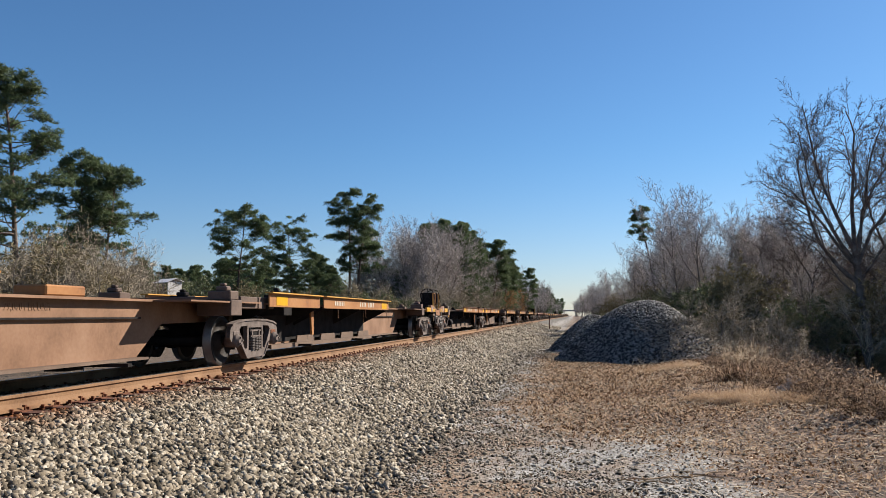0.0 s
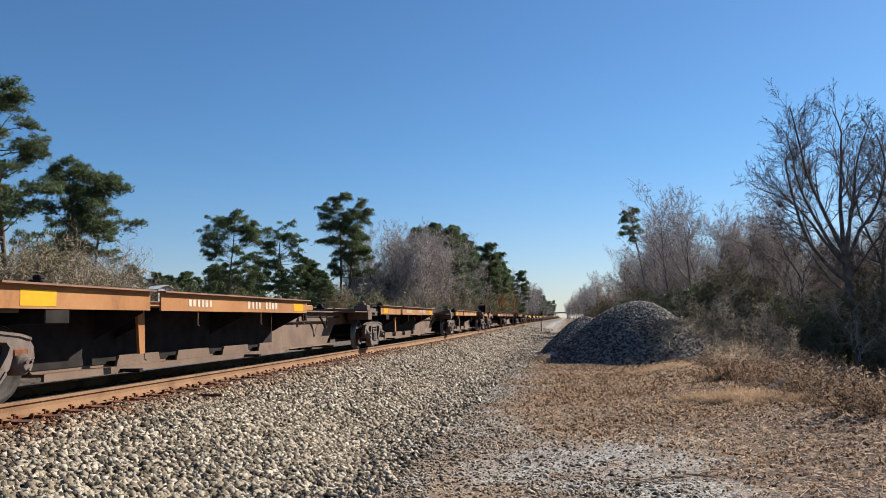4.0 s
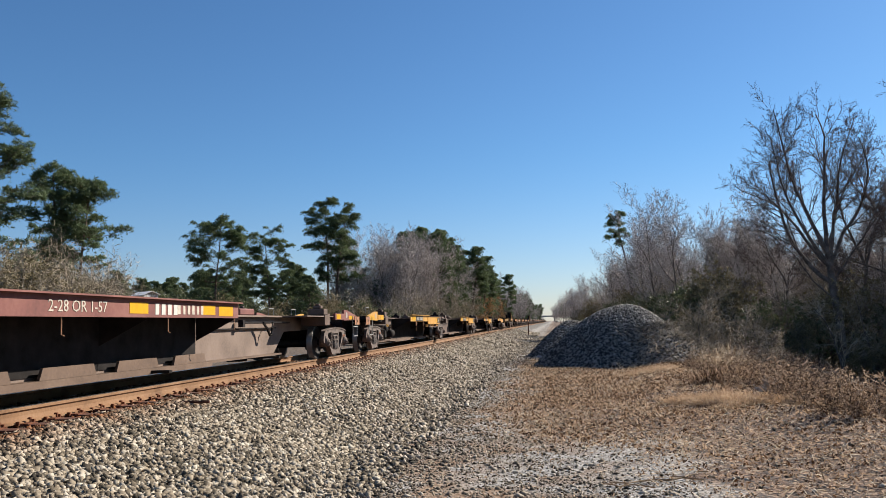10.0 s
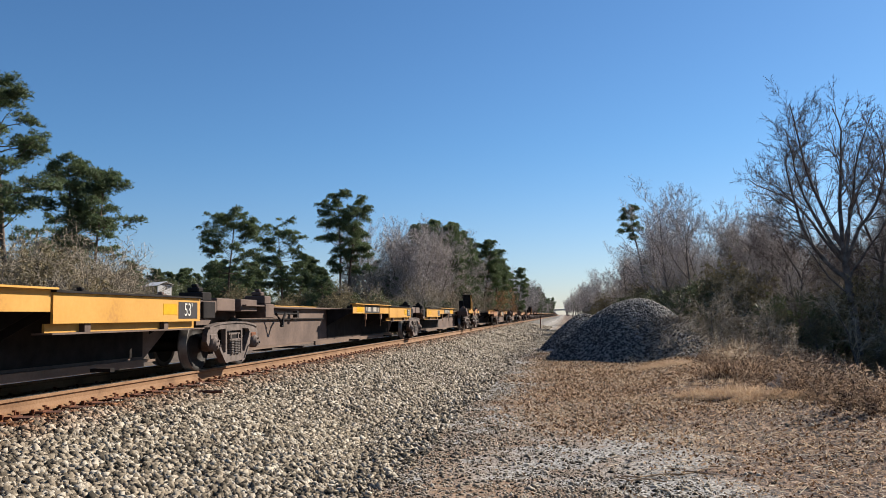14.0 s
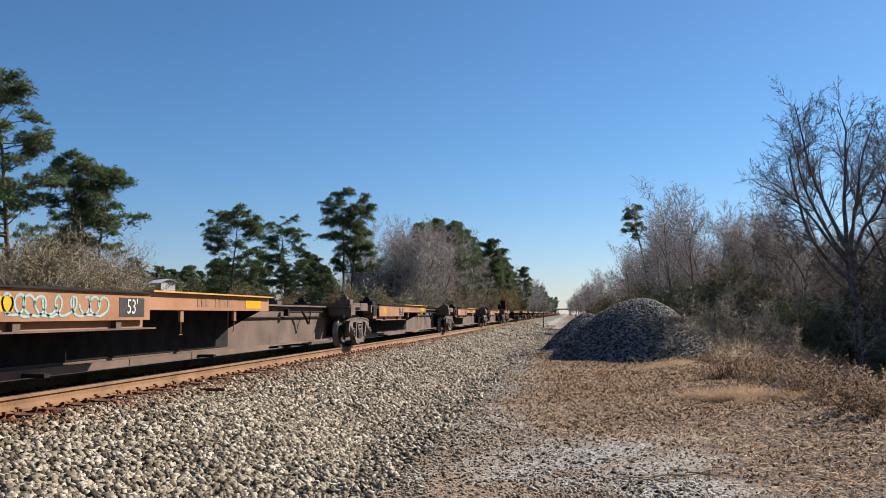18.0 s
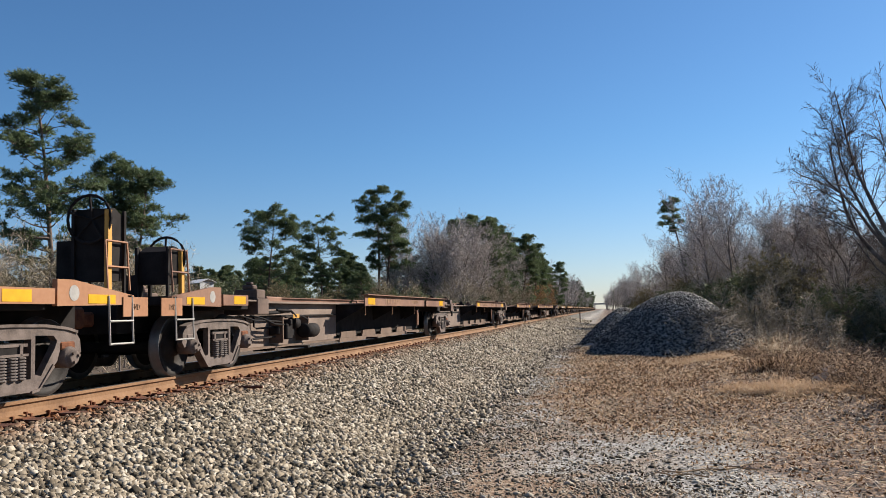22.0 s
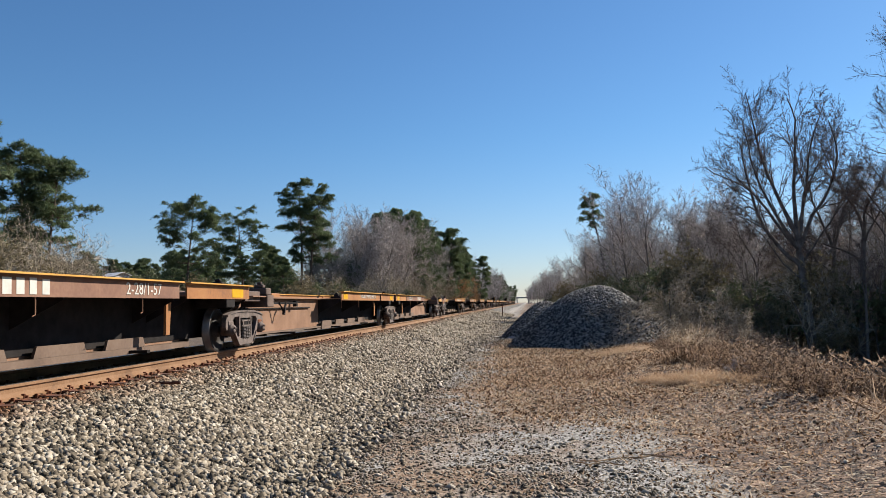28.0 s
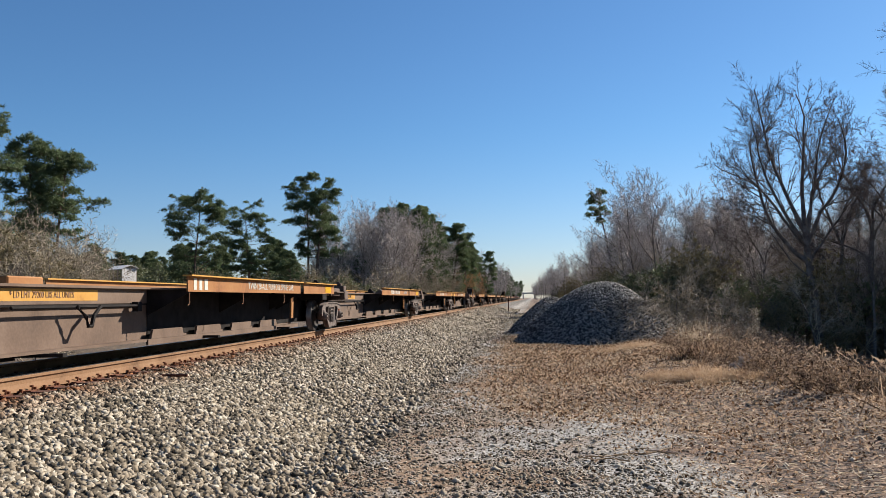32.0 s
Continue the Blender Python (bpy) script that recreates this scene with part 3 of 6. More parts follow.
def heap(name, cx, cy, rx, ry, h, count, seed, label):
    """A heap of broken stone: a core and the stones on its skin."""
    gen = np.random.default_rng(seed)
    g = np.linspace(-1.15, 1.15, 48)
    X, Y = np.meshgrid(cx + g * rx, cy + g * ry)
    Z = ground_z(X, Y) - 0.06 + heap_height(X, Y, cx, cy, rx, ry, h, seed)
    i = np.arange(X.size).reshape(X.shape)
    a, b, c, d = i[:-1, :-1].ravel(), i[:-1, 1:].ravel(), i[1:, 1:].ravel(), i[1:, :-1].ravel()
    thing = empty(name, pose(0, 0, 0), label, "stone heap")
    part("heap_core", mesh_tris("heap_core", np.stack([X.ravel(), Y.ravel(), Z.ravel()], 1), np.concatenate([np.stack([a, b, c], 1), np.stack([a, c, d], 1)]), HEAP_STONE, True), HEAP_STONE, thing)
    q = np.sqrt(gen.uniform(0, 1.1, count))
    ang = gen.uniform(0, 2 * math.pi, count)
    x, y = cx + rx * q * np.cos(ang), cy + ry * q * np.sin(ang)
    s = gen.uniform(0.05, 0.11, count)
    v, t = chips(np.stack([x, y, ground_z(x, y) - 0.04 + heap_height(x, y, cx, cy, rx, ry, h, seed)], 1), s, gen)
    tagged(part("stone_cover", mesh_tris("stone_cover", v, t, HEAP_STONE), HEAP_STONE, thing), kind="stuff")
    return thing


HEAP = (2.6, 30.8, 3.05, 4.4, 2.22)
heap("stone_heap", *HEAP, 27000, 5, "tall heap of dark grey broken ballast stone on the clearing")
heap("stone_heap", 0.85, 38.2, 2.2, 3.0, 1.62, 9000, 8, "smaller heap of dark grey ballast stone behind the other")


# ---- trees ----
class Wood:
    """Collects tapering segments and turns them into one mesh; two sides make a flat strip."""

    def __init__(self):
        self.rows = {}
        self.thin, self.round, self.ratio = 0.009, False, 0.6

    def add(self, p, q, r, s, sides):
        self.rows.setdefault(sides, []).append((*p, *q, r, s))

    def mesh(self, name, material, only=None):
        vs, ts, base = [], [], 0
        for sides, rows in self.rows.items():
            if only and sides not in only:
                continue
            a = np.array(rows)
            p, q, r, s = a[:, :3], a[:, 3:6], a[:, 6], a[:, 7]
            d = q - p
            d /= np.linalg.norm(d, axis=1, keepdims=True) + 1e-9
            ref = np.where(np.abs(d[:, 2:3]) < 0.9, np.array([[0, 0, 1.0]]), np.array([[1.0, 0, 0]]))
            if sides == 2:
                ref = np.random.default_rng(len(a)).normal(size=(len(a), 3))
            u = np.cross(d, ref)
            u /= np.linalg.norm(u, axis=1, keepdims=True) + 1e-9
            w = np.cross(d, u)
            th = 2 * math.pi * np.arange(sides) / sides
            ring = u[:, None] * np.cos(th)[None, :, None] + w[:, None] * np.sin(th)[None, :, None]
            lo, hi = p[:, None] + ring * r[:, None, None], q[:, None] + ring * s[:, None, None]
            v = np.concatenate([lo, hi], 1)
            if sides == 2:
                f = np.array([(0, 1, 3), (0, 3, 2)])
            else:
                k = np.arange(sides)
                j = (k + 1) % sides
                f = np.concatenate([np.stack([k, j, j + sides], 1), np.stack([k, j + sides, k + sides], 1)])
            ts.append((f[None] + (np.arange(len(a)) * 2 * sides)[:, None, None]).reshape(-1, 3) + base)
            vs.append(v.reshape(-1, 3))
            base += len(a) * 2 * sides
        return mesh_tris(name, np.concatenate(vs), np.concatenate(ts), material, smooth=True)


def unit(v):
    return v / (np.linalg.norm(v) + 1e-9)


def grow(wood, gen, p, d, length, r, level, spec, bare=None):
    """One branch and, along it, its side branches. Row: segments, side branches, spread, length ratio, lift, wobble, sides."""
    segs, kids, spread, shrink, lift, wobble, sides = spec[level]
    last = level == len(spec) - 1
    step = length / segs
    start = bare if bare is not None else 0.15
    for k in range(segs):
        d = unit(d + gen.normal(0, wobble, 3) + np.array([0, 0, lift]))
        q = p + d * step
        r0, r1 = r * (1 - 0.78 * k / segs), r * (1 - 0.78 * (k + 1) / segs)
        wood.add(p, q, r0, r1, sides)
        if not last and (k + 1) / segs > start:
            n = kids / (segs * (1 - start))
            n = int(n) + (gen.uniform() < n % 1)
            for _ in range(n):
                side = unit(np.cross(d, gen.normal(size=3)))
                a = spread * gen.uniform(0.65, 1.3)
                nd = unit(d * math.cos(a) + side * math.sin(a))
                ln = length * shrink * gen.uniform(0.65, 1.2) * ((1.05 - 0.25 * (k + 1) / segs) if level == 0 and wood.round else (1.2 - 0.6 * (k + 1) / segs))
                grow(wood, gen, p + d * step * gen.uniform(0.1, 1), nd, ln, max(r1 * wood.ratio, wood.thin), level + 1, spec)
        p = q
    return p


def bare_tree(seed, height, r, spec, lean=(0, 0), bare=0.3):
    wood = Wood()
    if spec is SPEC_TALL:
        wood.thin, wood.round = 0.016, True
    grow(wood, np.random.default_rng(seed), np.array([0, 0, -0.6]), unit(np.array([*lean, 1.0])), height, r, 0, spec, bare)
    return wood


SPEC_TALL = [(8, 16, 0.70, 0.40, 0.02, 0.08, 7), (6, 9, 0.70, 0.48, 0.08, 0.15, 4), (4, 9, 0.75, 0.55, 0.05, 0.2, 3), (3, 0, 0.7, 0.5, 0.04, 0.22, 2)]

SPEC_WEED = [(5, 9, 0.9, 0.65, 0.0, 0.26, 4), (4, 6, 0.9, 0.6, -0.05, 0.32, 3), (3, 4, 0.9, 0.5, -0.1, 0.34, 2), (2, 0, 0.8, 0.5, -0.1, 0.3, 2)]
SPEC_SCRUB = [(5, 10, 0.75, 0.6, 0.04, 0.18, 4), (4, 8, 0.75, 0.55, 0.03, 0.24, 3), (3, 7, 0.8, 0.5, 0.0, 0.26, 2), (2, 0, 0.7, 0.5, 0.0, 0.24, 2)]


SPEC_FINE = [(11, 14, 0.62, 0.38, 0.05, 0.11, 6), (7, 9, 0.66, 0.48, 0.03, 0.14, 4), (5, 8, 0.70, 0.5, 0.02, 0.17, 3), (4, 0, 0.6, 0.5, 0.02, 0.18, 2)]


def forked_tree(seed, fork, limbs, r, lean=0.0):
    """A big tree that forks low: a bare trunk, then limbs that set out sideways and curve upright into one rounded crown.
    Rows of limbs: height on the trunk, turn about it, tilt from upright, length, thickness."""
    gen = np.random.default_rng(seed)
    wood = Wood()
    wood.thin, wood.ratio = 0.0095, 0.5
    p, d, n = np.array([0, 0, -0.8]), unit(np.array([lean, 0.0, 1.0])), 9
    stem = [p]
    for k in range(n):
        d = unit(d + gen.normal(0, 0.045, 3) * np.array([1, 1, 0.2]) + np.array([0, 0, 0.06]))
        q = p + d * (fork + 0.8) / n
        wood.add(p, q, r * (1.12 - 0.05 * k), r * (1.12 - 0.05 * (k + 1)), 9)
        p = q
        stem.append(p)
    for up, turn, tilt, length, thick in limbs:
        at = stem[int(round(n * up))]
        a, b = radians(turn), radians(tilt)
        way = np.array([math.cos(a) * math.sin(b), math.sin(a) * math.sin(b), math.cos(b)])
        grow(wood, gen, at, way, length, r * thick, 0, SPEC_FINE, 0.28)
    return wood


def tree_thing(name, wood, label, twig, group="", category="bare tree"):
    thing = empty(name, pose(0, 0, -500), label, category, group)
    part("trunk", wood.mesh("trunk", BARK, (9, 7, 6, 5, 4)), BARK, thing)
    part("crown", wood.mesh("crown", twig, (3, 2)), twig, thing)
    return thing


def place(thing, x, y, size=1.0, turn=0.0, first=False, dz=0.0):
    m = pose(x, y, float(ground_z(x, y)) + dz, 0, 0, turn)
    if first:
        thing.matrix_basis = m
        thing.scale = (size,) * 3
        return thing
    ob = copy_thing(thing, m)
    ob.scale = (size,) * 3
    return ob


def tufts(centres, sizes, gen, per=14, flat=0.7, width=0.17, up=0.15):
    """Sprays of narrow leaves round centres."""
    n = len(centres)
    d = gen.normal(size=(n, per, 3))
    d[..., 2] = d[..., 2] * flat + up
    d /= np.linalg.norm(d, axis=2, keepdims=True)
    w = np.cross(d, gen.normal(size=(n, per, 3)))
    w /= np.linalg.norm(w, axis=2, keepdims=True)
    ln = sizes[:, None, None] * gen.uniform(0.6, 1.15, (n, per, 1))
    c = centres[:, None, :] + d * ln * 0.1
    a, b, e = c + w * ln * width, c - w * ln * width, c + d * ln
    v = np.stack([a, b, e], 2).reshape(-1, 3)
    return v, np.arange(len(v)).reshape(-1, 3)


def pine(seed, height, crown_from, spread, limbs, label, trunks=1, group="pines", clump=0.62, dome=0.5):
    """A loblolly pine: bare trunk, crooked limbs and flat shelves of needles with sky between them."""
    gen = np.random.default_rng(seed)
    wood, cs, ss = Wood(), [], []

    def shelf_of_needles(c, size):
        n = int(60 * size * size / 0.3)
        off = gen.normal(size=(n, 3)) * np.array([0.48, 0.48, 0.19])
        off[:, 2] += 0.12 - 0.5 * off[:, 0] ** 2 - 0.5 * off[:, 1] ** 2
        cs.extend(c + off * size)
        ss.extend(gen.uniform(0.14, 0.27, n))

    for tk in range(trunks):
        p = np.array([(tk - (trunks - 1) / 2) * height * 0.085, 0, -0.4])
        d = unit(np.array([gen.normal(0, 0.02) + 0.02 * (tk * 2 - trunks + 1), gen.normal(0, 0.03), 1]))
        r, n = height * 0.0135, 18
        tall = height * (1 if tk == 0 else 0.96)
        owed = 0.0
        for k in range(n):
            d = unit(d + gen.normal(0, 0.03, 3) + np.array([0, 0, 0.02]))
            q = p + d * tall / n
            wood.add(p, q, r * (1 - 0.78 * k / n), r * (1 - 0.78 * (k + 1) / n), 7)
            f = (k + 0.5) / n
            if f > crown_from:
                u = (f - crown_from) / (1 - crown_from)
                owed += limbs / (n * (1 - crown_from))
                while owed >= 1:
                    owed -= 1
                    az = gen.uniform(0, 2 * math.pi)
                    ld = unit(np.array([math.cos(az), math.sin(az), gen.uniform(-0.05, 0.25) + 0.65 * u * u]))
                    a, lr = p + (q - p) * gen.uniform(), r * 0.30 * (1 - 0.55 * u)
                    full = math.sqrt(max(0.10, 1 - ((u - dome * 0.6) / (1.05 - dome * 0.5)) ** 2)) if u > dome * 0.6 else 0.72 + 0.28 * u / (dome * 0.6)
                    ln = spread * full * gen.uniform(0.55, 1.05)
                    for j in range(6):
                        ld = unit(ld + gen.normal(0, 0.17, 3) + np.array([0, 0, 0.05]))
                        b = a + ld * ln / 6
                        wood.add(a, b, lr * (1 - 0.14 * j), lr * (1 - 0.14 * (j + 1)), 4)
                        if j >= 3:
                            for _ in range(1 + (gen.uniform() < 0.8)):
                                c = b + np.array([gen.normal(), gen.normal(), abs(gen.normal()) * 0.6]) * ln * 0.16
                                wood.add(b, c, 0.022, 0.012, 3)
                                shelf_of_needles(c, clump * gen.uniform(0.6, 1.0))
                        a = b
                    shelf_of_needles(a, clump * gen.uniform(0.7, 1.05))
            p = q
        shelf_of_needles(p, clump * 1.1)
        shelf_of_needles(p - np.array([0, 0, 0.4]), clump * 1.2)
    v, t = tufts(np.array(cs), np.array(ss), gen, 6, 0.6, 0.12, 0.5)
    thing = empty("pine_tree", pose(0, 0, -500), label, "pine tree", group)
    part("trunk", wood.mesh("trunk", PINE_BARK), PINE_BARK, thing)
    part("crown", mesh_tris("crown", v, t, NEEDLE), NEEDLE, thing)
    return thing


def leafy(seed, height, spread, count, label, leaf, name="evergreen_shrub", category="shrub", group="", size=0.22):
    """A dense evergreen bush: stems and many leaf sprays with an uneven outline."""
    gen = np.random.default_rng(seed)
    wood = bare_tree(seed, height * 0.9, height * 0.02, SPEC_SCRUB, bare=0.1)
    lobes = gen.normal(size=(9, 3)) * np.array([spread * 0.42, spread * 0.42, height * 0.2]) + np.array([0, 0, height * 0.5])
    pick = lobes[gen.integers(0, 9, count)]
    d = gen.normal(size=(count, 3))
    d /= np.linalg.norm(d, axis=1, keepdims=True)
    cs = pick + d * gen.uniform(0.4, 1.0, (count, 1)) * np.array([spread * 0.45, spread * 0.45, height * 0.3])
    cs[:, 2] = np.abs(cs[:, 2])
    v, t = tufts(cs, np.full(count, size) * gen.uniform(0.6, 1.3, count), gen, 8, 1.0)
    thing = empty(name, pose(0, 0, -500), label, category, group)
    part("woody_base", wood.mesh("woody_base", BARK), BARK, thing)
    part("foliage", mesh_tris("foliage", v, t, leaf), leaf, thing)
    return thing


def woods():
    r = random.Random(21)
    # left of the line: single pines against the sky
    place(pine(1, 16.6, 0.44, 3.6, 34, "tall twin-trunked pine with an open dark crown", 2, clump=0.62), -28.7, 105, 1.0, 0, True)
    broad = place(pine(2, 11.0, 0.36, 3.9, 44, "broad spreading pine with dark green shelves of needles", clump=0.56, dome=0.6), -33.7, 78, 1.0, 40, True)
    flat = place(pine(3, 11.9, 0.38, 3.1, 34, "pine with a flat-topped thin crown", clump=0.56, dome=0.9), -33.8, 95, 1.0, 0, True)
    place(pine(4, 11.2, 0.46, 2.5, 36, "pine pair with rounded green crowns above the scrub", 2, clump=0.46), -31.2, 48.5, 1.0, 20, True)
    place(pine(5, 14.0, 0.26, 3.0, 56, "large pine with long drooping limbs", clump=0.46), -29.7, 40, 1.02, 0, True)
    place(flat, -41, 92, 0.62, 80)
    place(broad, -26.5, 88, 0.5, 200)
    dense = place(pine(6, 15.2, 0.24, 3.1, 50, "dense pine at the edge of the woods", group="wood edge pines", clump=0.66), -20.5, 122, 1.0, 0, True)
    thin = place(pine(7, 15.2, 0.74, 2.0, 13, "slender pine with a small tufted crown", group="wood edge pines", clump=0.5), 10.8, 110, 1.04, 0, True)
    for x, y, q in ((-15.2, 132, 0.98), (-14.6, 146, 0.98), (-14.4, 168, 0.98), (-17.0, 124, 1.0), (-14.3, 186, 0.95), (-19.0, 128, 1.06), (-22.5, 131, 1.1), (-17.6, 140, 1.04), (-18.0, 152, 1.02), (-16.6, 160, 0.98), (-16.4, 176, 1.0), (-24, 140, 1.1), (-20, 176, 1.1), (-15.8, 196, 0.98), (-26, 116, 0.5), (-31, 104, 0.46), (-35, 102, 0.42), (-23, 112, 0.45)):
        place(dense, x, y, q, r.uniform(0, 360))
    for k in range(40):
        place(dense, r.uniform(-125, -40), r.uniform(150, 215), r.uniform(0.7, 0.95), r.uniform(0, 360))
    for k in range(30):
        place(dense, r.uniform(-112, -62), r.uniform(145, 190), r.uniform(0.68, 0.86), r.uniform(0, 360))
    for k in range(4):
        place(dense, r.uniform(-24, -18), r.uniform(260, 420), r.uniform(0.75, 0.95), r.uniform(0, 360))
    for k in range(7):
        place(thin, r.uniform(11, 30), r.uniform(70, 120), r.uniform(0.45, 0.7), r.uniform(0, 360))
    # leafless woods
    tall = [place(tree_thing("bare_tree", bare_tree(30 + k, 10.6, 0.13, SPEC_TALL, bare=0.32), "leafless grey-brown tree in the woods", TWIG, "leafless woods"), *xy, 1.0, 0, True) for k, xy in enumerate(((14, 60), (11, 72), (21, 64), (10, 96)))]
    big = ((0.80, 178, 50, 7.6, 0.56), (0.62, 186, 66, 5.2, 0.22), (0.88, 200, 30, 8.0, 0.44), (0.90, 168, 38, 7.6, 0.40), (1.0, 165, 20, 8.4, 0.48), (1.0, 15, 9, 7.9, 0.52), (0.92, 345, 26, 7.5, 0.46), (1.0, 85, 24, 7.8, 0.40), (0.9, 265, 26, 7.8, 0.40), (0.80, 5, 44, 6.4, 0.32), (1.0, 120, 34, 7.2, 0.34))
    place(tree_thing("bare_tree", forked_tree(50, 6.4, big, 0.24, -0.03), "tall leafless tree forking low into a rounded crown of fine branches", TWIG_BACKLIT), 15.0, 45, 1.0, 0, True)
    side = ((0.80, 178, 40, 9.0, 0.50), (1.0, 160, 22, 9.2, 0.5), (1.0, 30, 16, 9.0, 0.5), (0.9, 280, 26, 8.2, 0.45), (0.9, 80, 24, 8.2, 0.45), (0.9, 190, 30, 8.4, 0.4))
    place(tree_thing("bare_tree", forked_tree(52, 7.2, side, 0.25, 0.02), "tall leafless tree leaning over the clearing's edge", TWIG_BACKLIT), 21.3, 42, 1.0, 0, True)
    slim = ((0.75, 170, 26, 5.0, 0.4), (0.9, 20, 24, 5.0, 0.4), (1.0, 120, 12, 5.6, 0.6), (1.0, 300, 14, 5.4, 0.5))
    stem = place(tree_thing("bare_tree", forked_tree(53, 7.0, slim, 0.17, 0.02), "slim leafless tree with a dark straight trunk", TWIG_BACKLIT, "trees at the wood edge"), 18.0, 46.5, 1.0, 0, True)
    for x, y, q, turn in ((16.9, 47.5, 0.88, 70), (19.6, 44.5, 0.92, 190), (21.2, 47.0, 0.95, 250), (13.4, 50.0, 0.62, 30), (17.2, 43.6, 0.5, 300), (23.5, 46.0, 0.9, 120), (11.6, 54.0, 0.6, 160)):
        place(stem, x, y, q, turn)
    for k in range(14):
        y = r.uniform(48, 66)
        place(stem, 0.165 * y + 4.0 + r.uniform(0, 9), y, r.uniform(0.5, 0.68), r.uniform(0, 360))
    for k in range(104):
        y = 50 + 110 * (k / 104) ** 1.2 + r.uniform(-3, 3)
        x = 0.165 * y + 2.0 + abs(r.gauss(0, 1)) * 11 if y < 75 else 9.0 + (y - 75) * 0.01 + abs(r.gauss(0, 1)) * 11
        place(tall[k % 4], x, y, r.uniform(0.58, 0.80) if y < 75 else r.uniform(0.90, 1.12), r.uniform(0, 360))
    for k in range(50):
        y = 150 + r.uniform(0, 300)
        place(tall[k % 4], 9.0 + abs(r.gauss(0, 1)) * 5 - (y - 150) * 0.02, y, r.uniform(0.8, 1.15), r.uniform(0, 360))
    for k in range(40):
        y = r.uniform(46, 68)
        place(tall[k % 4], r.uniform(0.31, 0.5) * y + r.uniform(0, 9), y, r.uniform(0.66, 0.98), r.uniform(0, 360))
    for k in range(66):
        y = 110 + r.uniform(0, 46) if k < 34 else 150 + r.uniform(0, 300)
        place(tall[k % 4], -15.5 - abs(r.gauss(0, 1)) * 6 - (5 if y < 112 else 0), y, r.uniform(0.95, 1.28) if y > 106 else r.uniform(0.8, 1.1), r.uniform(0, 360))
    for k in range(24):
        y = r.uniform(108, 132)
        place(tall[k % 4], -0.155 * y - abs(r.gauss(0, 1)) * 4, y, r.uniform(0.8, 1.2), r.uniform(0, 360))
    for k in range(26):
        y = r.uniform(190, 450)
        place(tall[k % 4] if k % 3 else dense, -13.6 + (y - 190) * 0.007 - abs(r.gauss(0, 1)) * 3, y, r.uniform(1.0, 1.35) if k % 3 else 1.0, r.uniform(0, 360))
    for k in range(36):
        y = r.uniform(470, 900)
        place(tall[k % 4] if k % 4 else dense, r.uniform(0, 9) if k % 2 else r.uniform(-22, -12), y, r.uniform(0.9, 1.3), r.uniform(0, 360))
    # scrub
    scrub = [place(tree_thing("scrub_bush", bare_tree(70 + k, 4.2, 0.05, SPEC_SCRUB, bare=0.05), "tangled leafless scrub with pale twigs", TWIG_PALE, "lineside scrub", "bush"), *xy, 1.0, 0, True) for k, xy in enumerate(((-21, 34), (-24, 40), (14, 42)))]
    for k in range(120):
        y = r.uniform(24, 62)
        x = -0.40 * y - 5.5 - abs(r.gauss(0, 1)) * 7
        place(scrub[k % 3], x, y, r.uniform(0.8, 1.35) * (0.95 if x < -0.58 * y else 0.42), r.uniform(0, 360))
    for k in range(80):
        y = r.uniform(75, 210)
        place(scrub[k % 3], -13.5 - abs(r.gauss(0, 1)) * 5, y, r.uniform(0.9, 1.6), r.uniform(0, 360))
    for k in range(80):
        y = r.uniform(42, 120)
        x = (0.165 * y + 2.0 if y < 60 else 9.0) + abs(r.gauss(0, 1)) * 7
        place(scrub[k % 3], x, y, r.uniform(0.8, 1.6), r.uniform(0, 360))
    # evergreen and brown-leaved undergrowth
    bush = place(leafy(90, 3.4, 2.2, 900, "dark evergreen undergrowth at the edge of the woods", EVERGREEN, group="undergrowth"), 17, 64, 1.0, 0, True)
    brown = place(leafy(91, 3.2, 2.4, 900, "olive-brown thicket of winter brush", THICKET, "thicket", "bush", "thickets", 0.16), -30, 84, 1.0, 0, True)
    for k in range(12):
        y = r.uniform(42, 54)
        place((brown, brown, bush)[k % 3], 0.19 * y + 1.0 + r.uniform(0, 10), y, r.uniform(0.45, 0.8), r.uniform(0, 360))
    for k in range(40):
        y = r.uniform(48, 110)
        place(bush, (0.165 * y + 1.5 if y < 60 else 9.0) + abs(r.gauss(0, 1)) * 6, y, r.uniform(0.6, 1.4), r.uniform(0, 360))
    for k in range(40):
        y = r.uniform(46, 110)
        place(brown, (0.165 * y + 1.5 if y < 60 else 9.0) + abs(r.gauss(0, 1)) * 7, y, r.uniform(0.7, 1.6), r.uniform(0, 360))
    for k in range(90):
        y = r.uniform(66, 150)
        x = -15.5 - abs(r.gauss(0, 1)) * (14 if y < 115 else 4)
        if not (-0.60 < x / y < -0.44 and y < 80):
            place((brown, brown, bush)[k % 3], x, y, r.uniform(0.7, 1.25), r.uniform(0, 360))
    for k in range(40):
        y = r.uniform(24, 60)
        x = -0.42 * y - 6 - abs(r.gauss(0, 1)) * 8
        place(brown, x, y, r.uniform(0.6, 1.1) * (1.0 if x < -0.58 * y else 0.6), r.uniform(0, 360))
    for k in range(34):
        place((bush, bush, brown)[k % 3], r.uniform(-78, -34), r.uniform(105, 140), r.uniform(1.2, 2.0), r.uniform(0, 360))
    for k in range(22):
        place((bush, brown)[k % 2], r.uniform(-38, -20), r.uniform(108, 140), r.uniform(1.2, 1.9), r.uniform(0, 360))
    for k in range(26):
        y = r.uniform(44, 66)
        place((brown, bush)[k % 2], 0.42 * y + r.uniform(0, 10), y, r.uniform(1.0, 1.8), r.uniform(0, 360))
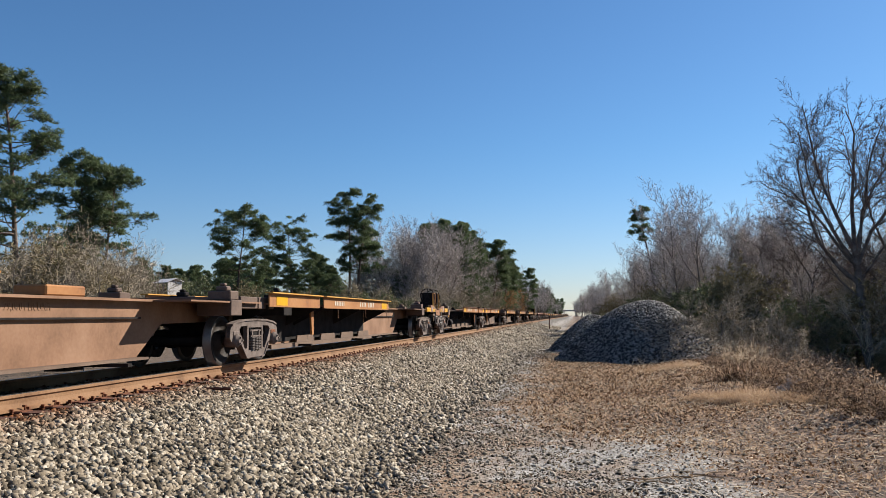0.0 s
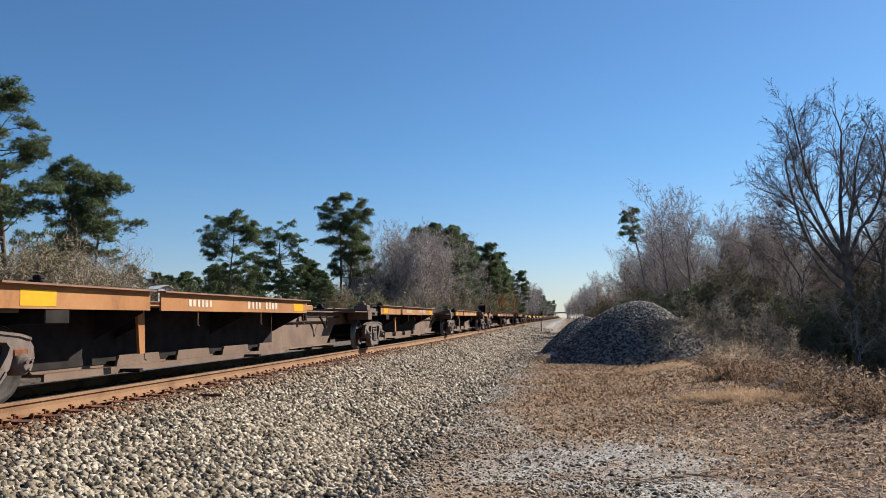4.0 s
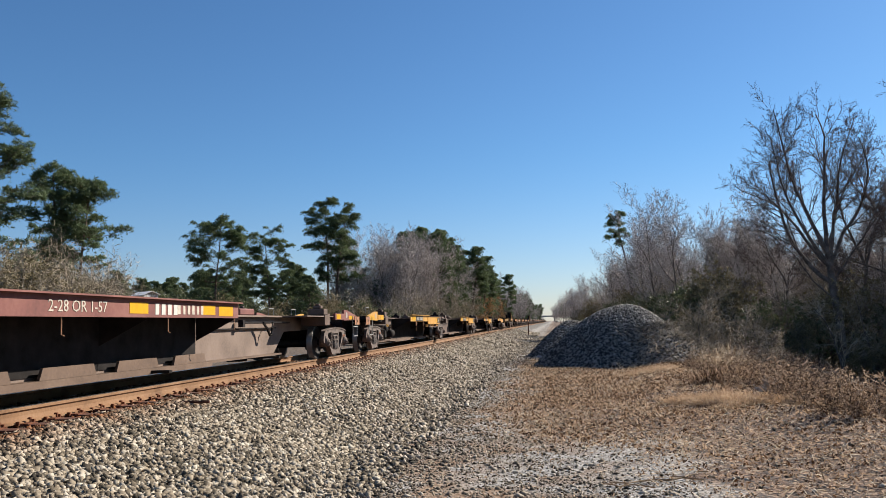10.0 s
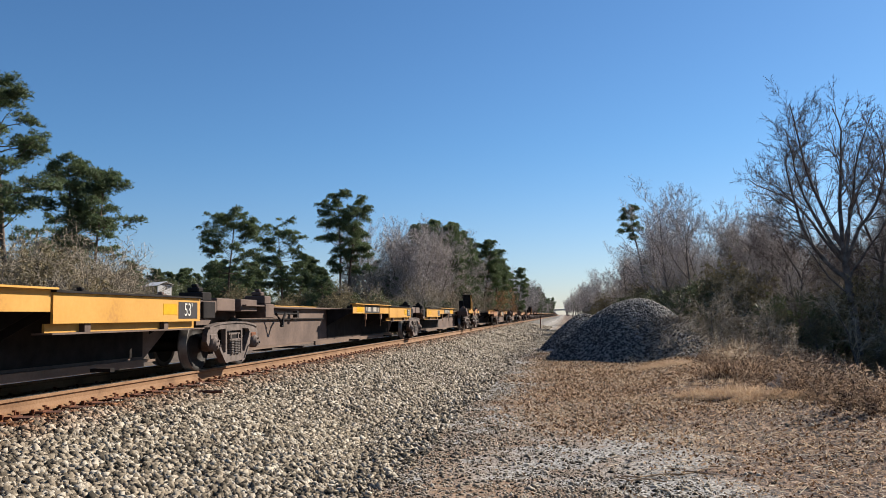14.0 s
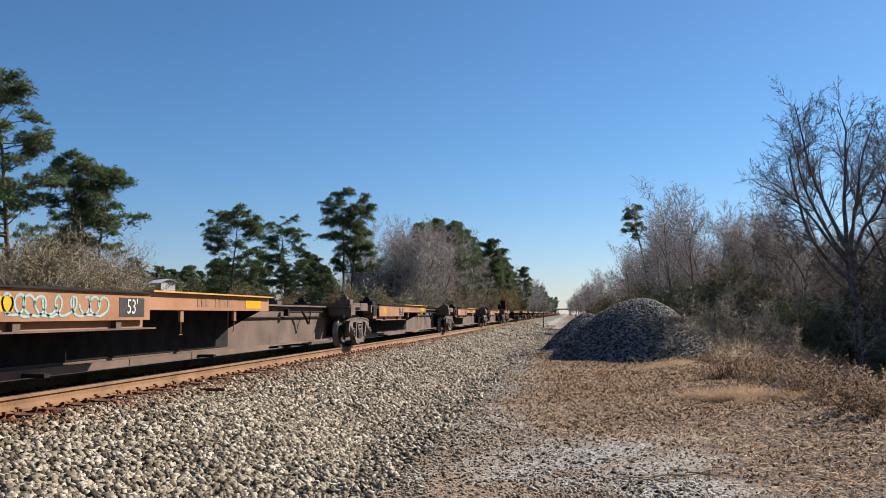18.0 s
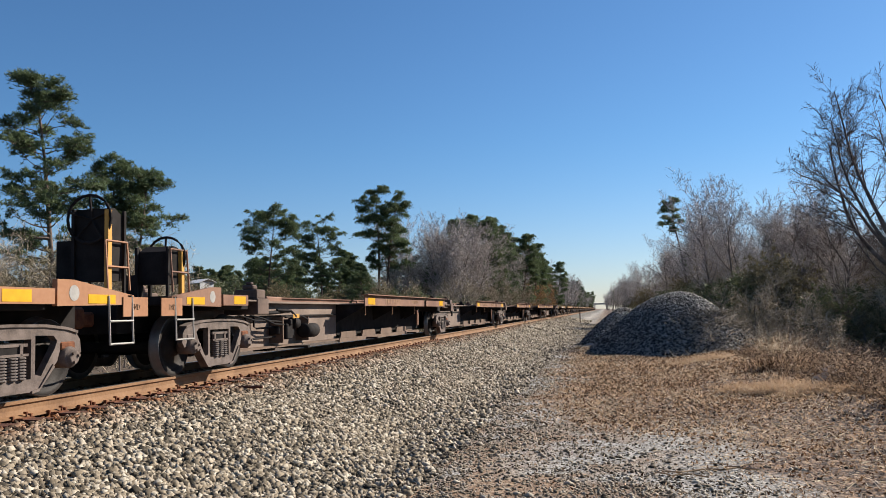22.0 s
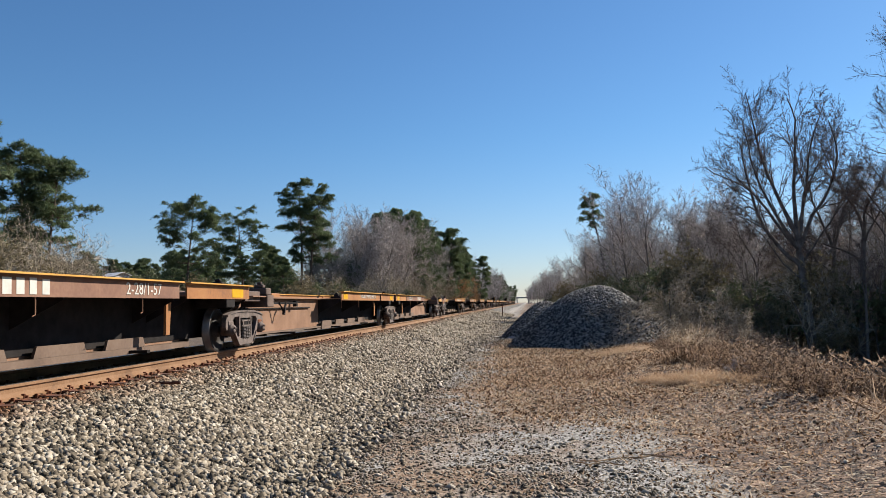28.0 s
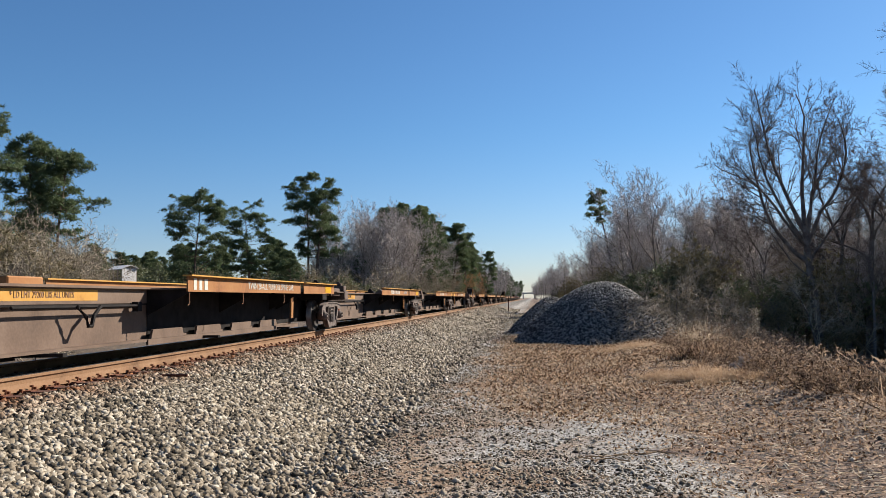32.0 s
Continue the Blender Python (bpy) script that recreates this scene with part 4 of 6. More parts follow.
    for k in range(26):
        y = r.uniform(27, 46)
        place(brown, -0.62 * y - 1 - abs(r.gauss(0, 1)) * 6, y, r.uniform(1.0, 1.5), r.uniform(0, 360))
    oak = place(leafy(92, 7.5, 3.4, 1100, "oak still holding its rust-brown leaves", OAK_LEAF, "oak_tree", "tree", "oaks", 0.3), -14.6, 160, 1.0, 0, True)
    for x, y, q in ((-14.8, 178, 1.1), (-14.2, 205, 1.2), (12.5, 128, 0.9)):
        place(oak, x, y, q, r.uniform(0, 360))
    for k in range(24):
        y = r.uniform(200, 450)
        place((bush, brown)[k % 2], (10.5 + r.uniform(0, 5)) if k < 12 else (-18 - r.uniform(0, 6)), y, r.uniform(1.8, 2.8), r.uniform(0, 360))


woods()


# ---- low plants, litter and small things ----
def strips(name, base, ways, lengths, widths, material, bend=0.0, gen=None, flat=False):
    """Narrow two-piece blades from base points along ways, drooping by bend."""
    n = len(base)
    w = np.cross(ways, np.array([0, 0, 1.0]) + gen.normal(size=(n, 3)) * 0.3 if flat else gen.normal(size=(n, 3)))
    w /= np.linalg.norm(w, axis=1, keepdims=True) + 1e-9
    w *= widths[:, None] / 2
    mid = base + ways * lengths[:, None] * 0.55
    tip_way = ways + np.array([0, 0, -1.0]) * bend + gen.normal(size=(n, 3)) * 0.15
    tip = mid + tip_way * lengths[:, None] * 0.45
    v = np.stack([base - w, base + w, mid - w * 0.8, mid + w * 0.8, tip], 1).reshape(-1, 3)
    f = np.array([(0, 1, 3), (0, 3, 2), (2, 3, 4)])
    t = (f[None] + (np.arange(n) * 5)[:, None, None]).reshape(-1, 3)
    return mesh_tris(name, v, t, material)


def scatter(gen, n, x0, x1, y0, y1, density):
    """Points kept by a density between 0 and 1."""
    x, y = gen.uniform(x0, x1, n), gen.uniform(y0, y1, n)
    keep = gen.uniform(0, 1, n) < density(x, y)
    x, y = x[keep], y[keep]
    return x, y, ground_z(x, y)


def lumps(x, y, scale, seed):
    """Soft patches between 0 and 1."""
    return 0.5 + 0.5 * np.sin(x * scale + seed) * np.cos(y * scale * 0.8 - seed * 1.7 + 0.6 * np.sin(x * scale * 0.7))


def ways(gen, n, up, spread=1.0):
    d = gen.normal(size=(n, 3)) * spread
    d[:, 2] = np.abs(d[:, 2]) * 0.35 + up
    return d / np.linalg.norm(d, axis=1, keepdims=True)


def litter():
    gen = np.random.default_rng(41)
    # flat-lying straw and stalks
    x, y, z = scatter(gen, 90000, -2.2, 8, 5.5, 34, lambda x, y: np.clip((x + 1.2 + 0.7 * lumps(x, y, 0.9, 2)) / 2.0, 0, 1) * (0.25 + 0.75 * lumps(x, y, 1.7, 5)) * (1 - 0.9 * gravel_patch(x, y)))
    n = len(x)
    d = ways(gen, n, 0.04)
    d[:, 0] *= 1.5
    d /= np.linalg.norm(d, axis=1, keepdims=True)
    me = strips("straw", np.stack([x, y, z + gen.uniform(0.004, 0.035, n)], 1), d, gen.uniform(0.025, 0.13, n) * np.where(gen.uniform(0, 1, n) < 0.04, 2.2, 1), gen.uniform(0.005, 0.014, n), STRAW, 0.15, gen, True)
    tagged(new("straw", me), "dry straw and stalks lying over the clearing", "straw", kind="stuff")
    # brown leaves
    x, y, z = scatter(gen, 170000, -1.9, 7.5, 6, 34, lambda x, y: np.clip((x + 1.25 + 0.7 * lumps(x, y, 0.8, 4)) / 1.4, 0, 1) * (0.3 + 0.7 * lumps(x, y, 1.5, 1)) * (1 - 0.85 * gravel_patch(x, y)) * np.interp(y, [8, 14], [0.55, 1]))
    n = len(x)
    d = ways(gen, n, 0.42)
    me = strips("dead_leaves", np.stack([x, y, z + 0.004], 1), d, gen.uniform(0.025, 0.085, n) * np.interp(y, [7, 16], [0.6, 1]), gen.uniform(0.010, 0.034, n) * np.interp(y, [7, 16], [0.7, 1]), DRY_LEAF, 0.1, gen)
    tagged(new("dead_leaves", me), "curled brown leaves littering the ground", "leaves", kind="stuff")


def weeds():
    gen = np.random.default_rng(43)

    def bank(x, y):
        edge = 3.2 + 0.7 * np.sin(y * 0.6) + np.clip(14 - y, 0, 6) * 0.12
        return np.clip((x - edge) / 1.2, 0, 1) * np.clip((9.5 + np.clip((y - 24) * 0.3, 0, 6) - x) / 2.5, 0, 1)

    x, y, z = scatter(gen, 66000, 2.2, 14, 7, 40, lambda x, y: bank(x, y) * (0.35 + 0.65 * lumps(x, y, 1.9, 3) ** 1.6))
    n = len(x)
    ln = gen.uniform(0.2, 0.85, n) * (0.35 + 0.95 * lumps(x, y, 1.2, 7)) * np.interp(y, [14, 23], [1, 0.8])
    me = strips("dead_weeds", np.stack([x, y, z - 0.01], 1), ways(gen, n, 0.6, 1.0), ln, gen.uniform(0.006, 0.017, n), WEED, 1.2, gen)
    tagged(new("dead_weeds", me), "tangled dead brown weeds on the bank", "weeds", kind="stuff")
    # leafy tips that catch the light
    x, y, z = scatter(gen, 24000, 2.4, 14, 8, 40, lambda x, y: bank(x, y) * (0.3 + 0.7 * lumps(x, y, 1.5, 3)))
    n = len(x)
    me = strips("seed_heads", np.stack([x, y, z + gen.uniform(0.1, 0.55, n)], 1), ways(gen, n, 0.3, 1.0), gen.uniform(0.05, 0.14, n), gen.uniform(0.012, 0.03, n), WEED, 0.8, gen)
    tagged(new("seed_heads", me), "curled seed heads and leaves on dead weeds", "weeds", kind="stuff")


def grass_clump(name, cx, cy, rx, ry, n, height, material, seed, label, up=0.7, turn=0.0, width=0.006, category="grass clump"):
    gen = np.random.default_rng(seed)
    q, a = np.sqrt(gen.uniform(0, 1, n)), gen.uniform(0, 2 * math.pi, n)
    u, w = rx * q * np.cos(a), ry * q * np.sin(a)
    x = cx + u * math.cos(turn) - w * math.sin(turn)
    y = cy + u * math.sin(turn) + w * math.cos(turn)
    d = ways(gen, n, up, 0.8)
    me = strips(name, np.stack([x, y, ground_z(x, y) - 0.01], 1), d, height * gen.uniform(0.5, 1.1, n) * (1.1 - 0.5 * q), np.full(n, width) * gen.uniform(0.6, 1.4, n), material, 0.9, gen)
    return tagged(new(name, me), label, category)


def sapling(x, y, height, seed, label, twig, spec=None):
    wood = bare_tree(seed, height, height * 0.012, SPEC_SCRUB, bare=0.1)
    return place(tree_thing("dead_stem", wood, label, twig, category="weed stalk"), x, y, 1.0, seed * 37 % 360, True)


def stick(x, y, z, length, r, turn, label, bent=0.1, name="stick"):
    bm = bmesh.new()
    g = random.Random(int(x * 100 + y * 10))
    pts = [(length * (k / 6 - 0.5), g.uniform(-bent, bent) * length * 0.3, g.uniform(-0.2, 0.3) * r) for k in range(7)]
    tube(bm, pts, r, 6)
    me = bpy.data.meshes.new(name)
    bm.to_mesh(me)
    bm.free()
    me.materials.append(TIE_MAT if "dark" in label else STRAW)
    ob = tagged(new(name, me), label, "stick")
    ob.matrix_basis = pose(x, y, z, 0, 0, turn)
    return ob


def heap_vines():
    """Dry runners climbing the right flank and foot of the big heap."""
    gen = np.random.default_rng(47)
    n = 5200
    a, q = radians(-45) + gen.normal(0, 0.7, n), gen.uniform(0.55, 1.16, n)
    x, y = HEAP[0] + HEAP[2] * q * np.cos(a), HEAP[1] + HEAP[3] * q * np.sin(a)
    keep = gen.uniform(0, 1, n) < np.clip((x - HEAP[0] + 0.6 + 1.6 * (q - 0.6)) / 1.6, 0.04, 1) * (0.3 + 0.7 * lumps(x, y, 2.2, 2))
    x, y = x[keep], y[keep]
    z = ground_z(x, y) + heap_height(x, y, *HEAP, 5)
    d = ways(gen, len(x), 0.35)
    me = strips("dry_vines", np.stack([x, y, z], 1), d, gen.uniform(0.15, 0.6, len(x)), gen.uniform(0.008, 0.018, len(x)), DRY_VINE, 0.8, gen)
    tagged(new("dry_vines", me), "dry tan vines running over the stone heap's flank", "vines", kind="stuff")


litter()
weeds()
heap_vines()
for k, (gx, gy, gr, gh) in enumerate(((2.35, 15.3, 0.42, 0.42), (2.85, 14.9, 0.55, 0.50), (3.3, 14.3, 0.5, 0.38), (3.9, 13.7, 0.55, 0.32), (4.2, 13.1, 0.4, 0.28), (2.9, 14.2, 0.35, 0.2))):
    grass_clump("grass_clump", gx, gy, gr, gr * 0.75, int(2600 * gr), gh, TAN_GRASS, 30 + k, "flattened clump of pale tan grass", 0.75, -0.4, 0.008)
grass_clump("grass_clump", 2.6, 23.0, 0.9, 0.7, 1500, 0.35, TAN_GRASS, 5, "low clump of pale tan grass by the stone heap", 0.6)
grass_clump("weed_clump", 3.7, 18.3, 0.8, 0.6, 1400, 0.75, DRY_LEAF, 6, "dark brown clump of dead weeds", 0.9, width=0.012, category="weeds")
grass_clump("weed_clump", 4.9, 25.5, 0.6, 0.6, 420, 1.1, STRAW, 7, "tall pale dead weeds beside the stone heap", 1.5, width=0.014, category="weeds")
grass_clump("weed_clump", 5.7, 28.0, 0.8, 0.8, 520, 1.3, STRAW, 9, "tall pale dead weeds beside the stone heap", 1.5, width=0.014, category="weeds")
grass_clump("weed_clump", 5.4, 21.2, 1.3, 0.9, 1200, 0.8, WEED, 10, "brown dead weeds along the bank", 1.0, width=0.012, category="weeds")
weed_bush = place(tree_thing("weed_bush", bare_tree(77, 1.0, 0.012, SPEC_WEED, bare=0.03), "tangled dead weed bush on the bank", WEED, "bank weeds", "weeds"), 4.4, 16.6, 0.8, 0, True)
bank_rng = random.Random(9)
for k in range(210):
    by = bank_rng.uniform(11, 34)
    place(weed_bush, 3.6 + abs(bank_rng.gauss(0, 1)) * (1.6 + 0.05 * by) + max(0, by - 26) * 0.2, by, bank_rng.uniform(0.5, 1.25) * (1.0 if by < 20 else 0.75), bank_rng.uniform(0, 360))
sapling(3.75, 15.4, 0.75, 61, "upright dead weed stalk on the bank", TWIG)
sapling(4.6, 13.6, 0.8, 62, "thin upright dead weed stalk", TWIG)
sapling(4.9, 29.5, 2.6, 63, "pale tangled shrub beside the stone heap", TWIG_PALE)
sapling(6.0, 31.5, 2.9, 64, "pale tangled shrub beside the stone heap", TWIG_PALE)
sapling(7.0, 29.0, 2.2, 65, "pale tangled shrub beside the stone heap", TWIG_PALE)
for k, (px, py, ph) in enumerate(((5.3, 29.6, 1.9), (5.9, 28.6, 1.7), (6.4, 30.0, 2.2), (5.1, 27.6, 1.3), (6.9, 28.2, 1.8), (5.6, 26.4, 1.1))):
    sapling(px, py, ph, 110 + k, "pale tan tangle of dry brush beside the stone heap", DRY_VINE)
for k, (px, py, ph) in enumerate(((4.5, 31.0, 2.1), (5.0, 32.0, 2.4), (4.3, 28.0, 1.2), (4.7, 26.8, 1.0), (5.4, 30.5, 1.9), (4.5, 24.8, 0.8), (5.7, 28.0, 1.2))):
    sapling(px, py, ph, 80 + k, "pale tangled dead weed beside the stone heap", TWIG_PALE)
stick(-4.87, 10.64, float(ground_z(-4.87, 10.64)) + 0.06, 0.42, 0.022, 8, "dark weathered stick lying on the ballast")
stick(0.95, 8.2, 0.03, 0.9, 0.008, 20, "pale bent twig lying on the gravel", 0.5)
stick(1.25, 8.5, 0.04, 0.6, 0.007, 48, "pale bent twig lying on the gravel", 0.5)
stick(0.65, 8.0, 0.03, 0.5, 0.007, -12, "pale bent twig lying on the gravel", 0.4)
stick(2.9, 11.0, 0.05, 0.8, 0.008, 15, "pale fallen branch in the straw", 0.5)
stick(3.4, 12.1, 0.12, 0.7, 0.008, -20, "pale fallen branch in the straw", 0.5)


def line_post():
    thing = empty("line_post", pose(-2.6, 88, float(ground_z(-2.6, 88))), "slim dark post beside the track", "post")
    part("shaft", boxes((-0.05, 0.05, -0.04, 0.04, -0.2, 1.35)), TIE_MAT, thing)
    part("cap", boxes((-0.07, 0.07, -0.06, 0.06, 1.35, 1.42)), STEEL_DARK, thing)


def shed():
    """A white-roofed shed far behind the line."""
    x, y = -40.5, 77.0
    z = float(ground_z(x, y))
    wall_mat = tone("shed_boards", (0.30, 0.24, 0.21), 0.3, rough=0.9)
    roof_mat = tone("pale_metal_roof", (0.62, 0.60, 0.58), 0.12, rough=0.5)
    thing = empty("shed", pose(x, y, z + 2.4, 0, 0, -30), "small open-sided shed with a pale metal roof", "shed")
    thing.scale = (0.78, 0.78, 0.78)
    part("back_wall", boxes((-1.5, 1.5, 1.0, 1.06, -3.9, 2.7)), wall_mat, thing)
    part("side_wall", boxes((1.44, 1.5, -1.0, 1.0, -3.9, 2.7)), roof_mat, thing, "white end wall")
    for px in (-1.45, -0.5, 0.45):
        part("post", boxes((px - 0.05, px + 0.05, -1.0, -0.9, -3.9, 2.6)), wall_mat, thing)
    bm = prism(bmesh.new(), [(-1.3, 2.62), (0.1, 3.15), (1.3, 2.72), (1.3, 2.66), (0.1, 3.09), (-1.3, 2.56)], -1.7, 1.7)
    part("roof", bm, roof_mat, thing, "pale metal roof")


def road_bridge():
    """A road bridge over the line in the far distance."""
    conc = tone("grey_concrete", (0.36, 0.35, 0.34), 0.2, rough=0.9)
    thing = empty("road_bridge", pose(-6, 920, 0), "distant concrete road bridge over the railway", "bridge")
    part("deck", boxes((-12, 12, -4, 4, 6.0, 6.9)), conc, thing)
    part("parapet", boxes((-12, 12, -4.3, -4.0, 6.9, 7.5)), conc, thing)
    for px in (-11, -4.6, 8):
        part("pier", boxes((px - 0.5, px + 0.5, -3.5, 3.5, -1, 6.0)), conc, thing)


line_post()
shed()
road_bridge()


# ---- the train ----
WHEEL_R, AXLE_Y = 0.419, 0.8635


def lathe_z(bm, profile, cx, cy, sides=10):
    rings = [[bm.verts.new((cx + r * math.cos(2 * math.pi * k / sides), cy + r * math.sin(2 * math.pi * k / sides), z)) for k in range(sides)] for z, r in profile]
    for lo, hi in zip(rings, rings[1:]):
        for k in range(sides):
            bm.faces.new((lo[k], lo[(k + 1) % sides], hi[(k + 1) % sides], hi[k]))
    bm.faces.new(rings[0][::-1])
    bm.faces.new(rings[-1])
    return bm


def cast_frame(x0, x1):
    """A cast side frame: a bell outline with two triangular windows and the spring opening."""
    half = [(0.45, 0.765), (0.80, 0.735), (1.00, 0.69), (1.08, 0.60), (1.10, 0.47), (1.04, 0.40), (0.985, 0.42), (0.975, 0.52), (0.93, 0.555), (0.79, 0.555), (0.745, 0.50), (0.70, 0.38), (0.60, 0.31), (0.43, 0.13), (0.34, 0.10)]
    outer = half + [(-y, z) for y, z in half[::-1]]
    window = [(0.36, 0.665), (0.64, 0.655), (0.70, 0.60), (0.66, 0.52), (0.45, 0.25), (0.36, 0.27)]
    loops = [outer, window, [(-y, z) for y, z in window], [(-0.30, 0.23), (0.30, 0.23), (0.30, 0.63), (-0.30, 0.63)]]
    bm = bmesh.new()
    edges = []
    for loop in loops:
        vs = [bm.verts.new((x0, y, z)) for y, z in loop]
        edges += [bm.edges.new((vs[k], vs[(k + 1) % len(vs)])) for k in range(len(vs))]
    made = bmesh.ops.triangle_fill(bm, use_beauty=True, use_dissolve=False, edges=edges)
    faces = [g for g in made["geom"] if isinstance(g, bmesh.types.BMFace)]
    ext = bmesh.ops.extrude_face_region(bm, geom=faces)
    bmesh.ops.translate(bm, vec=(x1 - x0, 0, 0), verts=[g for g in ext["geom"] if isinstance(g, bmesh.types.BMVert)])
    bmesh.ops.recalc_face_normals(bm, faces=bm.faces)
    rim = [(0.0, 0.785), (0.5, 0.775), (0.84, 0.742), (1.02, 0.70)]
    for sy in (-1, 1):
        for (ya, za), (yb, zb) in zip(rim, rim[1:]):
            prism(bm, [(sy * ya, za), (sy * yb, zb), (sy * yb, zb - 0.03), (sy * ya, za - 0.03)], x0 - 0.02, x1 + 0.02)
        prism(bm, [(sy * 0.64, 0.33), (sy * 0.40, 0.10), (sy * 0.30, 0.085), (sy * 0.30, 0.11), (sy * 0.41, 0.13), (sy * 0.62, 0.36)], x0 - 0.02, x1 + 0.02)
    return bm


def rail_truck():
    """A three-piece freight truck; origin at its centre on the rail tops."""
    thing = empty("rail_truck", pose(0, 0, -500), "dusty grey cast-steel freight truck with coil springs, rolling on the rails", "rail truck", "trucks of the train")
    for sx in (-1, 1):
        x0, x1 = (0.98, 1.06) if sx > 0 else (-1.06, -0.98)
        bm = cast_frame(x0, x1)
        frame_part = part("side_frame", bm, TRUCK_MAT, thing, "cast-steel side frame, grey with dust")
        sp = bmesh.new()
        for off in (-0.12, 0.03, 0.15):
            prof = []
            for k in range(8):
                z = 0.23 + k * 0.029
                prof += [(z, 0.052), (z + 0.008, 0.068), (z + 0.018, 0.068), (z + 0.026, 0.052)]
            lathe_z(sp, prof, (x0 + x1) / 2 + sx * 0.02, off, 9)
        part("spring_nest", sp, SPRING_MAT, frame_part, "nest of coil springs")
        for sy in (-1, 1):
            part("bearing_adapter", boxes((x0 - 0.01, x1 + 0.015, sy * AXLE_Y - 0.12, sy * AXLE_Y + 0.12, 0.50, 0.585), bevel=0.015), RUST if sy > 0 else TRUCK_MAT, frame_part)
        part("friction_wedge", boxes((x0 + 0.02, x1 + 0.01, -0.24, 0.24, 0.56, 0.59), (x0 + 0.03, x1 + 0.02, -0.2, -0.16, 0.46, 0.58), (x0 + 0.03, x1 + 0.02, 0.12, 0.16, 0.46, 0.58), (x0 + 0.03, x1 + 0.02, -0.24, 0.24, 0.465, 0.49)), TRUCK_MAT, frame_part)
    part("bolster", boxes((-1.06, 1.06, -0.2, 0.2, 0.47, 0.60), (-0.5, 0.5, -0.22, 0.22, 0.5, 0.74), bevel=0.02), STEEL_DARK, thing)
    for sy in (-1, 1):
        part("brake_beam", boxes((-0.75, 0.75, sy * 0.42 - 0.04, sy * 0.42 + 0.04, 0.30, 0.38), (-0.83, -0.68, sy * 0.40 - 0.05, sy * 0.40 + 0.05, 0.25, 0.55), (0.68, 0.83, sy * 0.40 - 0.05, sy * 0.40 + 0.05, 0.25, 0.55)), STEEL_DARK, thing)
    for sy in (-1, 1):
        axle = part("axle", lathe(bmesh.new(), [(-1.0, 0.07), (-0.8, 0.085), (-0.2, 0.075), (0.2, 0.075), (0.8, 0.085), (1.0, 0.07)], 12), STEEL_DARK, thing)
        axle.location = (0, sy * AXLE_Y, WHEEL_R)
        for sx in (-1, 1):
            w = [(0.663, 0.36), (0.665, WHEEL_R + 0.020), (0.675, WHEEL_R + 0.026), (0.695, WHEEL_R + 0.018), (0.708, WHEEL_R + 0.003), (0.80, WHEEL_R - 0.004), (0.805, WHEEL_R - 0.012), (0.805, 0.36), (0.78, 0.34), (0.745, 0.25), (0.77, 0.15), (0.83, 0.13), (0.84, 0.085)]
            wheel = part("wheel", lathe(bmesh.new(), [(sx * x, q) for x, q in w], 40), WHEEL_MAT, axle, "worn steel wheel with a bright tread")
            wheel.data.materials.append(TREAD)
            for face in wheel.data.polygons:
                face.material_index = int(math.hypot(face.center.y, face.center.z) > WHEEL_R - 0.03)
            cap = lathe(bmesh.new(), [(sx * x, q) for x, q in ((0.90, 0.115), (1.10, 0.115), (1.115, 0.10), (1.12, 0.085), (1.15, 0.08), (1.155, 0.06))], 16)
            for k in range(3):
                a = 2 * math.pi * k / 3
                box(cap, sx * 1.15 - 0.025, sx * 1.15 + 0.025, 0.055 * math.cos(a) - 0.014, 0.055 * math.cos(a) + 0.014, 0.055 * math.sin(a) - 0.014, 0.055 * math.sin(a) + 0.014)
            part("bearing_cap", cap, TRUCK_MAT, axle, "roller bearing end cap with three bolts")
    return thing


def text_mesh(words, height, material, depth=0.004, stretch=0.85):
    """Painted lettering as a thin mesh in the y-z plane, read from +x, centred on its origin."""
    cu = bpy.data.curves.new("lettering", "FONT")
    cu.body, cu.size, cu.align_x, cu.align_y, cu.extrude, cu.resolution_u = words, height * 1.4, "CENTER", "CENTER", depth / 2, 2
    tmp = bpy.data.objects.new("lettering", cu)
    scene.collection.objects.link(tmp)
    bpy.context.view_layer.update()
    me = bpy.data.meshes.new_from_object(tmp.evaluated_get(bpy.context.evaluated_depsgraph_get()))
    bpy.data.objects.remove(tmp)
    bpy.data.curves.remove(cu)
    me.transform(Matrix(((0, 0, 1, 0), (stretch, 0, 0, 0), (0, 1, 0, 0), (0, 0, 0, 1))))
    me.materials.clear()
    me.materials.append(material)
    return me


LETTERS = {}


def letter(words, height, material, parent, x, y, z, label="painted lettering", stretch=0.85):
    """The words on both sides of a car, at x and -x."""
    key = (words, height, material.name, stretch)
    if key not in LETTERS:
        LETTERS[key] = text_mesh(words, height, material, stretch=stretch)
    for sx in (1, -1):
        ob = tagged(part("lettering", LETTERS[key], material, parent, label), kind="stuff")
        ob.matrix_basis = pose(sx * x, y, z, 0, 0, 0 if sx > 0 else 180)


def bars(parent, x, y, z, n, height, material, step=0.14, label="painted characters as plain bars"):
    """Unreadable or withheld characters as plain bars."""
    g = random.Random(n * 7 + int(y * 10))
    spans = [(k, g.uniform(0.42, 0.66), g.uniform(0.9, 1.0)) for k in range(n) if not (n > 6 and k == 4)]
    for sx in (1, -1):
        bm = bmesh.new()
        for k, w, h in spans:
            y0 = y + (k - n / 2) * step
            box(bm, sx * x - 0.002, sx * x + 0.002, y0, y0 + step * w, z - height / 2, z - height / 2 + height * h)
        tagged(part("marking", bm, material, parent, label), kind="stuff")


